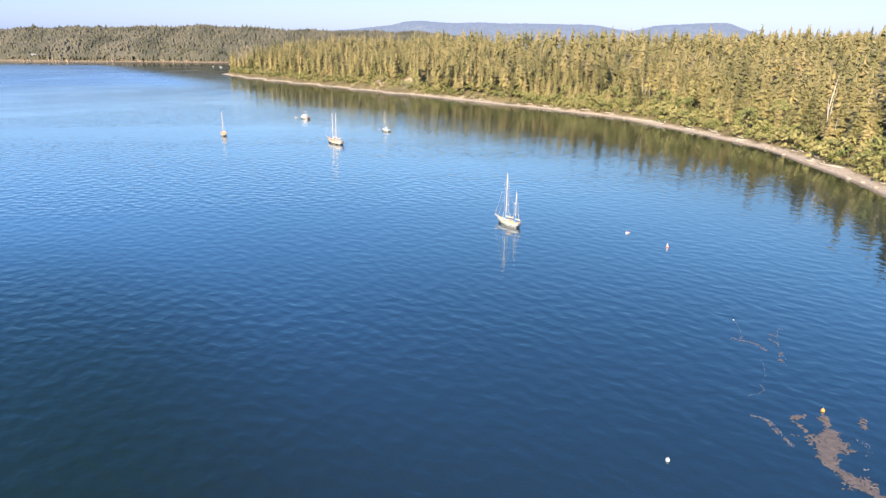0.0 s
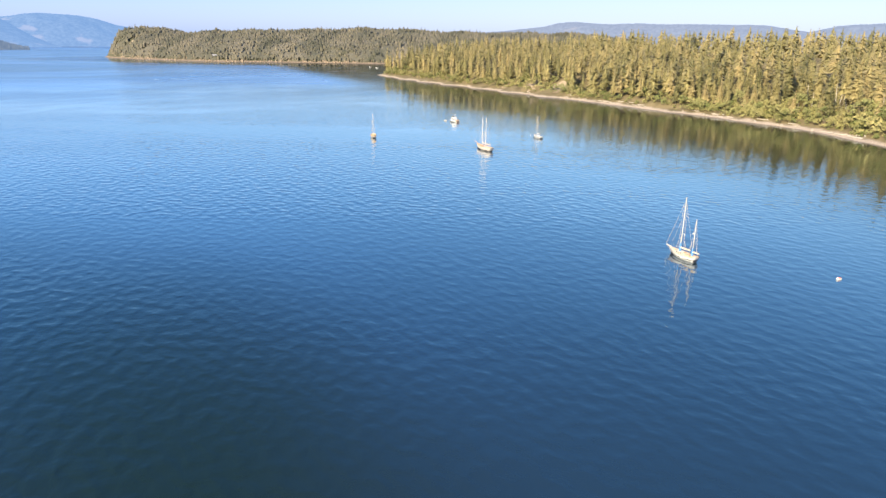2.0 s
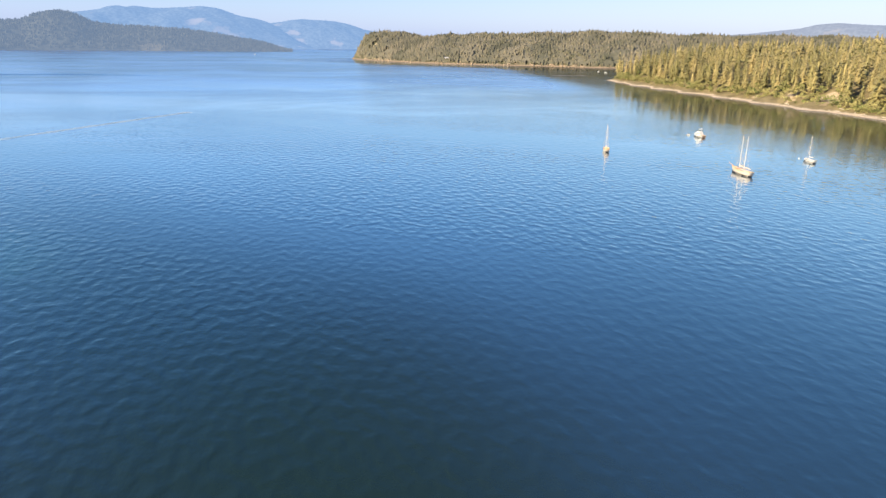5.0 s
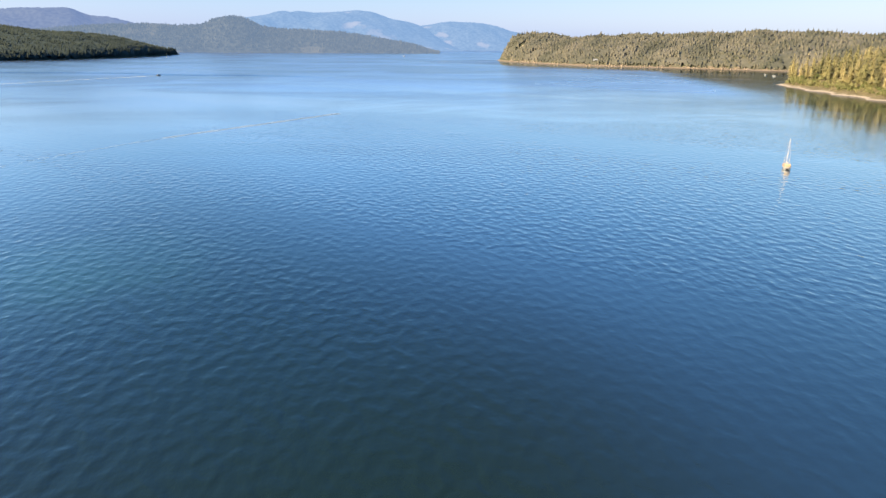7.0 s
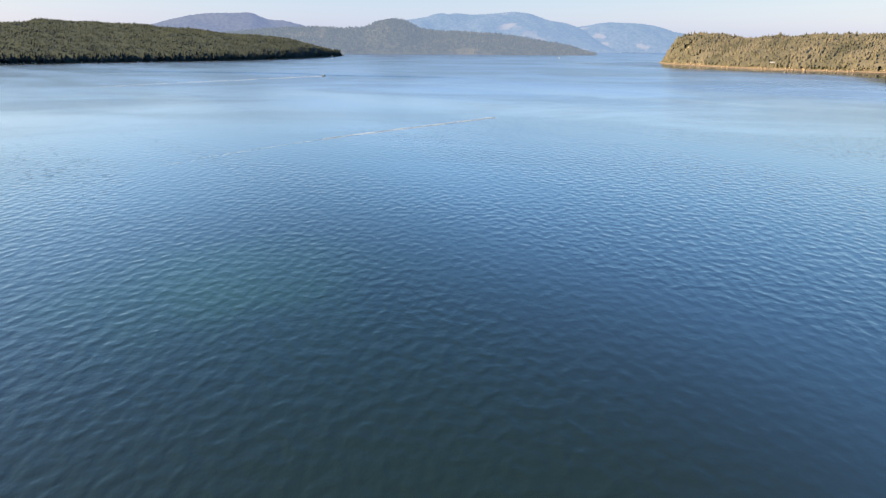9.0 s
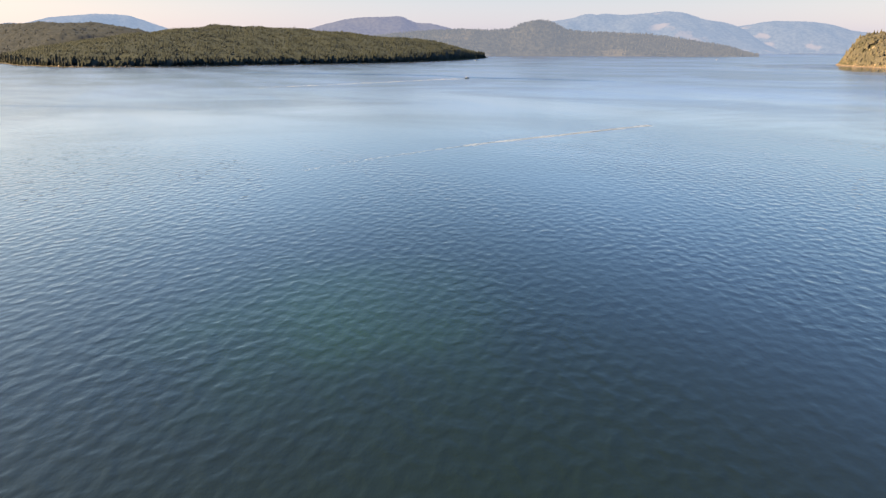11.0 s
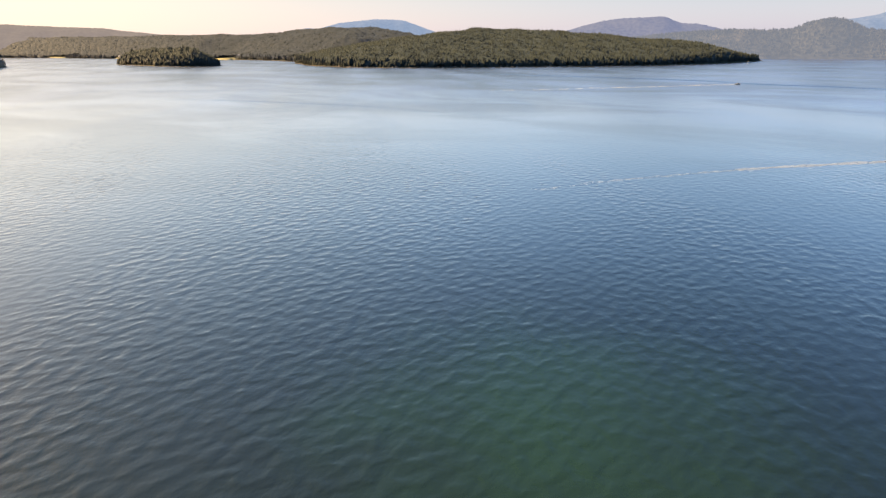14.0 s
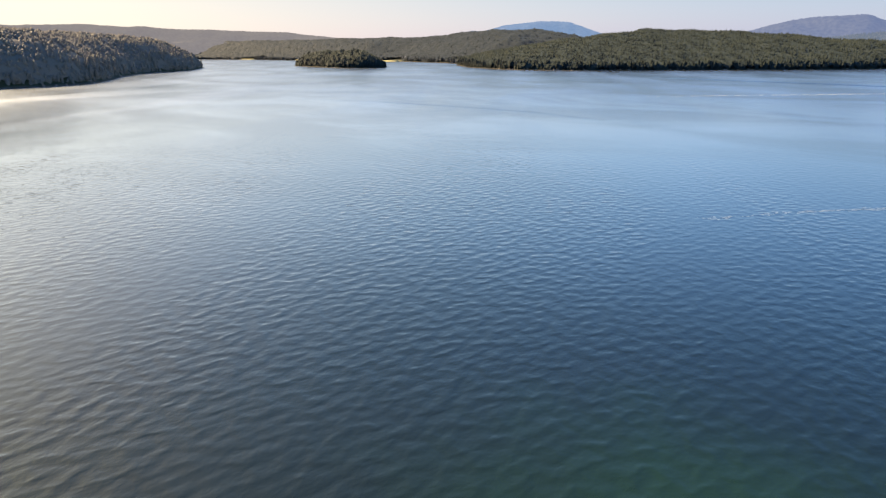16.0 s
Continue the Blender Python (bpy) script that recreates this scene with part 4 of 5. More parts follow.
M_TEAK = material("weathered_teak", (0.42, 0.25, 0.12), 0.6, vary=0.2, scale=0.4)
M_VARNISH = material("varnished_wood", (0.4, 0.24, 0.14), 0.3, vary=0.2, scale=0.4)
M_SPAR = material("painted_spar", (0.52, 0.475, 0.41), 0.35, vary=0.05)
M_WIRE = material("rigging_wire", (0.42, 0.34, 0.26), 0.6, metal=0.0, vary=0.1)
M_CANVAS = material("blue_canvas", (0.06, 0.22, 0.5), 0.8, vary=0.15, scale=0.4, bump=0.01)
M_TAN = material("tan_canvas", (0.5, 0.36, 0.22), 0.8, vary=0.15, scale=0.4, bump=0.01)
M_GLASS = material("dark_window", (0.02, 0.025, 0.03), 0.08, vary=0.1)
M_STEEL = material("stainless_steel", (0.6, 0.6, 0.6), 0.25, metal=1.0, vary=0.05)
M_WHITE = material("white_plastic", (0.5, 0.48, 0.45), 0.4, vary=0.06, scale=0.5, stain=0.08)
M_RED = material("red_paint", (0.55, 0.09, 0.05), 0.5, vary=0.15, scale=0.4)
M_ORANGE = material("orange_float", (0.6, 0.26, 0.05), 0.5, vary=0.15, scale=0.4)
M_KELP = material("floating_kelp", (0.08, 0.064, 0.054), 0.5, vary=0.45, scale=0.7, bump=0.05, color2=(0.17, 0.137, 0.12))
M_FOAM = material("sea_foam", (0.75, 0.74, 0.7), 0.9, vary=0.1, scale=0.5)
M_SCUM = material("weedy_foam", (0.2, 0.185, 0.2), 0.9, vary=0.3, scale=0.5)
M_STREAK = material("pale_streak", (0.29, 0.39, 0.51), 0.8, vary=0.15, scale=2)


# ---- boats ----
def hull_shape(length, beam, board, spring, transom, over, depth=0.45, n=22, k=9):
    """Rows of a hull's half section from stern to bow: keel to sheer, x ahead."""
    rows = []
    for i in range(n):
        u = i / (n - 1)
        b = beam / 2 * (transom + (1 - transom) * math.sin(math.pi / 2 * min(1, u / 0.45))) if u < 0.45 else beam / 2 * max(0.0, 1 - ((u - 0.45) / 0.55) ** 2.2)
        sheer = board * (1 + spring * (u - 0.4) ** 2 / 0.36 + (0.1 if u > 0.5 else 0) * (u - 0.5))
        keel = -depth * (1 - ((u - 0.45) / 0.6) ** 2)
        row = []
        for j in range(k):
            w = j / (k - 1)
            z = keel + (sheer - keel) * w ** 1.15
            y = b * (math.sin(w * math.pi / 2)) ** (0.55 + 0.5 * u)
            x = (u - 0.5) * (length - over) + over * 0.5 * (w ** 1.3) * (1 if u > 0.5 else -0.35) * (2 * u - 1) ** 2 * (1 if u > 0.5 else 1)
            row.append((x, y, z))
        rows.append(row)
    return rows


def hull_parts(boat, rows, mat_hull, mat_deck, mat_rail, boot=0.5):
    n, k = len(rows), len(rows[0])
    bm = bmesh.new()
    g = [[[bm.verts.new((x, s * y, z)) for x, y, z in row] for row in rows] for s in (1, -1)]
    for s in (0, 1):
        for i in range(n - 1):
            for j in range(k - 1):
                q = (g[s][i][j], g[s][i + 1][j], g[s][i + 1][j + 1], g[s][i][j + 1])
                bm.faces.new(q if s else q[::-1])
    for j in range(k - 1):
        bm.faces.new((g[0][0][j], g[0][0][j + 1], g[1][0][j + 1], g[1][0][j]))
    bmesh.ops.remove_doubles(bm, verts=bm.verts, dist=0.004)
    bmesh.ops.recalc_face_normals(bm, faces=bm.faces)
    for f in bm.faces:
        f.smooth = True
    hull = part("hull", bm, mat_hull, boat)
    # dark band at the waterline
    bm = bmesh.new()

    def at_height(row, z):
        for (x0, y0, z0), (x1, y1, z1) in zip(row, row[1:]):
            if z0 <= z <= z1:
                t = (z - z0) / max(z1 - z0, 1e-6)
                return x0 + (x1 - x0) * t, y0 + (y1 - y0) * t
        return row[0][0], row[0][1]
    band = []
    for s in (1, -1):
        line = []
        for row in rows[::s]:
            pair = []
            for z in (-0.1, boot):
                x, y = at_height(row, z)
                pair.append(bm.verts.new((x * 1.006, s * (y + 0.04), z)))
            line.append(pair)
        band += line
    for a, b in zip(band, band[1:] + band[:1]):
        bm.faces.new((a[0], b[0], b[1], a[1]))
    part("boot_stripe", bm, M_BOOT, hull, "dark bottom paint")
    bm = bmesh.new()
    top = [(row[-1][0], row[-1][1], row[-1][2]) for row in rows]
    left = [bm.verts.new((x, y * 0.98, z - 0.06)) for x, y, z in top]
    mid = [bm.verts.new((x, 0, z + 0.02 + 0.05 * y)) for x, y, z in top]
    right = [bm.verts.new((x, -y * 0.98, z - 0.06)) for x, y, z in top]
    for i in range(n - 1):
        for a, b in ((left, mid), (mid, right)):
            bm.faces.new((a[i], b[i], b[i + 1], a[i + 1]))
    bmesh.ops.remove_doubles(bm, verts=bm.verts, dist=0.003)
    bmesh.ops.recalc_face_normals(bm, faces=bm.faces)
    part("deck", bm, mat_deck, boat)
    for s in (1, -1):
        bm = bmesh.new()
        for (x0, y0, z0), (x1, y1, z1) in zip(top, top[1:]):
            tube(bm, (x0, s * y0, z0), (x1, s * y1, z1), 0.05, 0.05, 6)
        part("rail", bm, mat_rail, boat)
    return top


def deck_height(top, x):
    for (x0, _, z0), (x1, _, z1) in zip(top, top[1:]):
        if x0 <= x <= x1:
            return z0 + (z1 - z0) * (x - x0) / (x1 - x0)
    return top[-1][2]


def half_beam(top, x):
    for (x0, y0, _), (x1, y1, _) in zip(top, top[1:]):
        if x0 <= x <= x1:
            return y0 + (y1 - y0) * (x - x0) / (x1 - x0)
    return 0.0


def mast_set(boat, top, x, height, mat, boom_len, cover, spreads=1, thick=0.09, boom_up=1.2, collar=None):
    z0 = deck_height(top, x)
    bm = tube(bmesh.new(), (x, 0, z0 - 0.1), (x, 0, height), thick, thick * 0.65, 10)
    mast = part("mast", bm, mat, boat)
    bm = bmesh.new()
    tube(bm, (x, 0, height), (x, 0, height + 0.35), 0.02, 0.01, 5)
    tube(bm, (x - 0.2, 0, height + 0.1), (x + 0.2, 0, height + 0.12), 0.02, 0.02, 5)
    part("masthead", bm, M_STEEL, mast)
    reach = half_beam(top, x) * 0.55
    levels = [z0 + (height - z0) * (i + 1) / (spreads + 1) for i in range(spreads)]
    for z in levels:
        for s in (1, -1):
            part("spreader", tube(bmesh.new(), (x, 0, z), (x - 0.08, s * reach, z + 0.06), 0.035, 0.02, 6), mat, mast)
    for s in (1, -1):
        hb = half_beam(top, x) * 0.96
        pts = [(x, s * 0.03, height - 0.2)] + [(x - 0.08, s * reach, z + 0.06) for z in levels[::-1]] + [(x - 0.15, s * hb, z0)]
        bm = bmesh.new()
        for a, b in zip(pts, pts[1:]):
            tube(bm, a, b, 0.02, 0.02, 4)
        part("shroud", bm, M_WIRE, boat)
        if levels:
            for dx in (0.55, -0.75):
                part("shroud", tube(bmesh.new(), (x, s * 0.03, levels[0]), (x + dx, s * half_beam(top, x + dx) * 0.96, z0), 0.018, 0.018, 4), M_WIRE, boat)
    if boom_len:
        bz = z0 + boom_up
        boom = part("boom", tube(bmesh.new(), (x - 0.05, 0, bz), (x - boom_len, 0, bz + 0.12), 0.06, 0.05, 8), mat, boat)
        bm = bmesh.new()
        steps = 9
        ring_prev = None
        for i in range(steps + 1):
            u = i / steps
            cx, cz = x + 0.02 - (boom_len - 0.15) * u, bz + 0.12 * u + 0.17 - 0.06 * u
            r = 0.16 * (1 - 0.45 * u) * (1 + 0.07 * math.sin(i * 2.4))
            ring = [bm.verts.new((cx, math.cos(a) * r * 0.75, cz + math.sin(a) * r)) for a in np.linspace(0, 2 * np.pi, 9)[:-1]]
            if ring_prev:
                for j in range(8):
                    bm.faces.new((ring_prev[j], ring_prev[(j + 1) % 8], ring[(j + 1) % 8], ring[j]))
            else:
                bm.faces.new(ring)
            ring_prev = ring
        bm.faces.new(ring_prev[::-1])
        if collar:
            part("mast_collar", tube(bmesh.new(), (x + 0.02, 0, bz - 0.75), (x + 0.02, 0, bz + 1.0), 0.24, 0.13, 8), collar, mast, "blue canvas round the mast foot")
        part("sail_cover", bm, cover, boom, "furled sail under its cover")
    return z0


def cabin(boat, top, x0, x1, wide, tall, mat, ports=4, name="cabin"):
    z = min(deck_height(top, x0), deck_height(top, x1)) - 0.08
    c = part(name, box(bmesh.new(), (x1 - x0, wide, tall), ((x0 + x1) / 2, 0, z + tall / 2), 0.1, 0.9, 3), mat, boat)
    for s in (1, -1):
        for i in range(ports):
            px = x0 + (x1 - x0) * (i + 0.75) / (ports + 0.5)
            part("window", box(bmesh.new(), ((x1 - x0) / ports * 0.6, 0.03, tall * 0.38), (px, s * wide * 0.4755, z + tall * 0.58), 0.01), M_GLASS, c, "dark cabin window")
    return z + tall


def guard_rails(boat, top, xs, tall=0.65):
    for s in (1, -1):
        prev = None
        for x in xs:
            y, z = s * half_beam(top, x) * 0.95, deck_height(top, x)
            part("stanchion", tube(bmesh.new(), (x, y, z), (x, y, z + tall), 0.018, 0.018, 5), M_STEEL, boat)
            if prev:
                part("lifeline", tube(bmesh.new(), prev, (x, y, z + tall), 0.01, 0.01, 4), M_WIRE, boat)
            prev = (x, y, z + tall)


def bow_rail(boat, top, x, tip, tall=0.7):
    zb, yb = deck_height(top, x), half_beam(top, x) * 0.95
    zt = top[-1][2]
    bm = bmesh.new()
    for s in (1, -1):
        tube(bm, (x, s * yb, zb), (x + 0.1, s * yb, zb + tall), 0.02, 0.02, 5)
        tube(bm, (x + 0.1, s * yb, zb + tall), (tip, s * 0.12, zt + tall), 0.02, 0.02, 5)
        tube(bm, (tip, s * 0.12, zt + tall), (tip - 0.1, s * 0.1, zt), 0.02, 0.02, 5)
    tube(bm, (tip, 0.12, zt + tall), (tip, -0.12, zt + tall), 0.02, 0.02, 5)
    part("bow_rail", bm, M_STEEL, boat)


def ketch():
    b = new("ketch")
    top = hull_parts(b, hull_shape(8.3, 2.8, 1.0, 0.4, 0.6, 1.5), M_HULL, M_DECK, M_TEAK, 0.58)
    roof = cabin(b, top, -0.9, 1.6, 1.6, 0.42, M_DECK, 4)
    part("hatch", box(bmesh.new(), (0.55, 0.55, 0.12), (2.2, 0, deck_height(top, 2.2) + 0.08), 0.03), M_TEAK, b)
    part("hatch", box(bmesh.new(), (0.7, 0.6, 0.1), (-0.5, 0, roof + 0.03), 0.03), M_TEAK, b)
    part("cockpit", box(bmesh.new(), (1.6, 1.4, 0.3), (-1.9, 0, deck_height(top, -1.9) + 0.1), 0.06), M_TAN, b, "tan cockpit coaming and seats")
    part("wheel", tube(bmesh.new(), (-2.2, 0, deck_height(top, -2.2) + 0.75), (-2.24, 0, deck_height(top, -2.2) + 0.75), 0.34, 0.34, 14), M_STEEL, b)
    mast_set(b, top, 1.0, 13.2, M_SPAR, 2.9, M_TAN, 2, 0.1, 0.95, M_CANVAS)
    mast_set(b, top, -2.5, 9.2, M_SPAR, 1.9, M_TAN, 1, 0.08, 0.9, M_CANVAS)
    tip = (5.2, 0, top[-1][2] + 0.35)
    part("bowsprit", tube(bmesh.new(), (3.4, 0, top[-1][2] + 0.02), tip, 0.09, 0.06, 8), M_DECK, b)
    part("bobstay", tube(bmesh.new(), (5.1, 0, top[-1][2] + 0.3), (3.6, 0, 0.3), 0.02, 0.02, 4), M_WIRE, b)
    for s in (1, -1):
        part("whisker_stay", tube(bmesh.new(), (5.1, 0, top[-1][2] + 0.3), (3.0, s * half_beam(top, 3.0), deck_height(top, 3.0)), 0.015, 0.015, 4), M_WIRE, b)
    part("forestay", tube(bmesh.new(), tip, (1.0, 0, 12.7), 0.022, 0.022, 5), M_WIRE, b)
    part("forestay", tube(bmesh.new(), (4.0, 0, top[-1][2]), (1.0, 0, 9.5), 0.018, 0.018, 4), M_WIRE, b)
    part("backstay", tube(bmesh.new(), (-2.5, 0, 9.1), (-4.0, 0, 1.2), 0.016, 0.016, 4), M_WIRE, b)
    for s in (1, -1):
        part("backstay", tube(bmesh.new(), (1.0, 0, 12.6), (-1.4, s * half_beam(top, -1.4), 1.0), 0.018, 0.018, 4), M_WIRE, b)
    bm = bmesh.new()
    bmesh.ops.create_uvsphere(bm, u_segments=14, v_segments=8, radius=0.3, matrix=Matrix.Translation((-2.2, 0, 6.1)) @ Matrix.Diagonal((1, 1, 0.5, 1)))
    part("radar_dome", bm, M_WHITE, b, "white radar dome")
    bm = bmesh.new()
    bmesh.ops.create_uvsphere(bm, u_segments=10, v_segments=7, radius=0.16, matrix=Matrix.Translation((0.9, -0.6, 5.0)))
    part("radar_reflector", bm, M_WHITE, b)
    guard_rails(b, top, (-3.7, -2.7, -1.6, -0.5, 0.7, 1.8, 2.9))
    bow_rail(b, top, 2.9, 4.6)
    for dx in (0.4, -0.4):
        part("fender", tube(bmesh.new(), (-1.3 + dx, 1.37, 0.9), (-1.3 + dx, 1.37, 0.45), 0.11, 0.11, 8), M_WHITE, b)
    return tagged(b, "white two-masted ketch at anchor with tan sail covers", "sailboat", group="boats at anchor")


def schooner():
    b = new("schooner")
    top = hull_parts(b, hull_shape(13.2, 3.9, 1.35, 0.45, 0.62, 1.6, 0.6), M_CREAM, M_TAN, M_VARNISH)
    roof = cabin(b, top, -3.4, -0.4, 2.1, 0.55, M_CREAM, 4)
    cabin(b, top, 1.2, 3.2, 1.7, 0.5, M_VARNISH, 3, "deckhouse")
    part("skylight", box(bmesh.new(), (0.9, 0.8, 0.22), (-1.9, 0, roof + 0.08), 0.04), M_VARNISH, b)
    part("cockpit", box(bmesh.new(), (1.8, 1.8, 0.3), (-4.9, 0, deck_height(top, -4.9) + 0.1), 0.06), M_TAN, b)
    mast_set(b, top, 1.7, 13.5, M_SPAR, 2.6, M_TAN, 1, 0.12, 1.2)
    mast_set(b, top, -1.3, 13.8, M_SPAR, 4.2, M_TAN, 1, 0.12, 1.2)
    tip = (8.6, 0, top[-1][2] + 0.75)
    part("bowsprit", tube(bmesh.new(), (5.6, 0, top[-1][2] + 0.05), tip, 0.11, 0.07, 8), M_VARNISH, b)
    part("forestay", tube(bmesh.new(), tip, (1.7, 0, 13.3), 0.018, 0.018, 4), M_WIRE, b)
    part("triatic_stay", tube(bmesh.new(), (1.7, 0, 13.4), (-1.3, 0, 13.7), 0.012, 0.012, 4), M_WIRE, b)
    part("backstay", tube(bmesh.new(), (-1.3, 0, 13.7), (-6.3, 0, 1.6), 0.012, 0.012, 4), M_WIRE, b)
    guard_rails(b, top, (-5.8, -4.2, -2.5, -0.8, 1.0, 2.8, 4.4))
    return tagged(b, "cream two-masted schooner with tan decks at anchor", "sailboat", group="boats at anchor")


def sloop(wood=False):
    b = new("sloop")
    hull, deck = (M_CREAM, M_TEAK) if wood else (M_HULL, M_HULL)
    top = hull_parts(b, hull_shape(8.6, 2.8, 0.95, 0.3, 0.72, 1.2), hull, deck, M_VARNISH if wood else M_STEEL)
    roof = cabin(b, top, -1.2, 1.9, 1.7, 0.5, M_VARNISH if wood else M_HULL, 3)
    part("hatch", box(bmesh.new(), (0.6, 0.6, 0.1), (1.3, 0, roof + 0.02), 0.03), M_TEAK, b)
    part("cockpit", box(bmesh.new(), (1.9, 1.6, 0.28), (-2.6, 0, deck_height(top, -2.6) + 0.1), 0.06), M_TAN if wood else M_WHITE, b)
    mast_set(b, top, 0.75, 11.2, M_SPAR, 3.3, M_TAN if wood else M_WHITE, 1, 0.08, 1.1)
    part("forestay", tube(bmesh.new(), (4.3, 0, top[-1][2]), (0.75, 0, 11.0), 0.02, 0.02, 5), M_WIRE, b)
    part("backstay", tube(bmesh.new(), (-4.2, 0, 1.0), (0.75, 0, 11.1), 0.012, 0.012, 4), M_WIRE, b)
    if wood:
        bm = box(bmesh.new(), (1.5, 1.9, 0.7), (-3.0, 0, deck_height(top, -3) + 0.75), 0.12, 0.85)
        part("cockpit_tent", bm, M_TAN, b, "tan canvas over the cockpit")
    guard_rails(b, top, (-3.9, -2.6, -1.2, 0.2, 1.6, 2.9))
    bow_rail(b, top, 2.9, 4.5)
    return tagged(b, "wooden sloop with a pale mast at anchor" if wood else "white single-masted sloop at anchor", "sailboat", group="boats at anchor")


def cruiser():
    b = new("motor_cruiser")
    top = hull_parts(b, hull_shape(10.4, 3.5, 1.25, 0.4, 0.86, 1.2), M_HULL, M_HULL, M_STEEL)
    z = deck_height(top, 0) - 0.1
    roof = cabin(b, top, -2.2, 2.4, 2.7, 1.55, M_HULL, 4)
    part("windscreen", box(bmesh.new(), (0.04, 2.1, 0.55), (2.31, 0, roof - 0.55), 0.01), M_GLASS, b)
    part("flybridge", box(bmesh.new(), (2.8, 2.3, 0.75), (-0.4, 0, roof + 0.35), 0.12, 0.9), M_HULL, b)
    part("flybridge_screen", box(bmesh.new(), (0.05, 1.9, 0.4), (0.85, 0, roof + 0.9), 0.01), M_GLASS, b)
    part("bimini", box(bmesh.new(), (2.0, 2.1, 0.1), (-0.7, 0, roof + 2.05), 0.04), M_WHITE, b)
    for x in (-1.6, 0.2):
        for s in (1, -1):
            part("bimini_pole", tube(bmesh.new(), (x, s * 0.95, roof + 0.6), (x, s * 0.95, roof + 2.05), 0.025, 0.025, 6), M_STEEL, b)
    part("mast", tube(bmesh.new(), (-1.5, 0, roof + 0.5), (-1.9, 0, roof + 3.2), 0.05, 0.03, 7), M_WHITE, b)
    for s in (1, -1):
        part("antenna", tube(bmesh.new(), (-0.2, s * 1.1, roof + 0.4), (-0.9, s * 1.25, roof + 3.6), 0.018, 0.01, 5), M_WHITE, b)
    bm = bmesh.new()
    bmesh.ops.create_uvsphere(bm, u_segments=12, v_segments=8, radius=0.32, matrix=Matrix.Translation((-1.75, 0, roof + 2.5)) @ Matrix.Diagonal((1, 1, 0.45, 1)))
    part("radar_dome", bm, M_WHITE, b)
    part("cockpit", box(bmesh.new(), (2.0, 2.7, 0.5), (-3.8, 0, z + 0.15), 0.08), M_TEAK, b)
    part("swim_step", box(bmesh.new(), (0.7, 2.6, 0.12), (-5.2, 0, 0.32), 0.04), M_VARNISH, b)
    part("transom_door", box(bmesh.new(), (0.05, 2.2, 0.5), (-4.97, 0, 0.75), 0.02), M_BOOT, b, "dark transom")
    guard_rails(b, top, (-0.5, 0.9, 2.2, 3.4))
    bow_rail(b, top, 3.4, 5.2)
    return tagged(b, "white motor cruiser with a flybridge at anchor", "motorboat", group="boats at anchor")


def runabout():
    b = new("runabout")
    top = hull_parts(b, hull_shape(7.0, 2.5, 0.9, 0.4, 0.85, 0.9), M_HULL, M_HULL, M_STEEL)
    cabin(b, top, -1.0, 1.4, 1.7, 1.1, M_HULL, 2)
    part("cockpit", box(bmesh.new(), (1.6, 1.7, 0.25), (-2.2, 0, deck_height(top, -2.2)), 0.05), M_TAN, b)
    part("outboard", box(bmesh.new(), (0.45, 0.4, 0.9), (-3.5, 0, 0.6), 0.1), M_BOOT, b)
    return tagged(b, "small white cabin motorboat on the water", "motorboat", group="small motorboats")


def dinghy():
    b = new("dinghy")
    hull_parts(b, hull_shape(2.9, 1.4, 0.42, 0.3, 0.75, 0.4, 0.15), M_WHITE, M_WHITE, M_WHITE)
    part("thwart", box(bmesh.new(), (0.3, 1.1, 0.06), (-0.1, 0, 0.46), 0.02), M_TEAK, b)
    return tagged(b, "small white dinghy tied behind its boat", "dinghy")


def heading(x, y, dx, dy, heel=0.0):
    return pose(x, y, 0.0, heel, 0, math.degrees(math.atan2(dy, dx)))


ketch().matrix_basis = heading(15.7, 152.8, -0.47, 0.606)
schooner().matrix_basis = heading(-50.5, 287.5, -0.62, 0.78)
b3 = cruiser()
b3.matrix_basis = heading(-84, 383, -0.7, 0.72) @ Matrix.Scale(0.84, 4)
b4 = sloop()
b4.matrix_basis = heading(-31.3, 331.5, -0.55, 0.84) @ Matrix.Scale(0.95, 4)
b5 = sloop(True)
b5.matrix_basis = heading(-108.3, 309.5, -0.42, 0.9)
dinghy().matrix_basis = heading(-90, 386.5, -0.5, 0.85)
r1 = runabout()
r1.matrix_basis = heading(-376, 1113, -0.9, 0.3)
copy_thing(r1, heading(-399, 1143, -0.6, 0.7))
copy_thing(r1, heading(-913, 412, -0.1, 1.0))
copy_thing(r1, heading(-362, 1150, -0.6, 0.7))
copy_thing(b4, heading(-1880, 845, -0.4, 0.9))
copy_thing(b3, heading(-1690, 1560, -0.9, 0.3))


# ---- mooring buoys and marks ----
def mooring_buoy(radius, band):
    b = new("mooring_buoy")
    bm = bmesh.new()
    bmesh.ops.create_uvsphere(bm, u_segments=16, v_segments=10, radius=radius, matrix=Matrix.Translation((0, 0, radius * 0.45)))
    part("float", bm, M_WHITE, b)
    bm = tube(bmesh.new(), (0, 0, radius * 0.36), (0, 0, radius * 0.54), radius * 1.005, radius * 1.005, 16)
    part("band", bm, band, b)
    bm = bmesh.new()
    for i in range(10):
        a0, a1 = i * 0.628, (i + 1) * 0.628
        tube(bm, (math.cos(a0) * 0.09, 0, radius * 1.48 + math.sin(a0) * 0.09), (math.cos(a1) * 0.09, 0, radius * 1.48 + math.sin(a1) * 0.09), 0.02, 0.02, 5)
    part("ring", bm, M_STEEL, b)
    return tagged(b, "round white mooring buoy with a thin band", "buoy", group="mooring buoys")


buoy = mooring_buoy(0.26, M_CANVAS)
buoy.matrix_basis = pose(24.4, 55.4, 0)
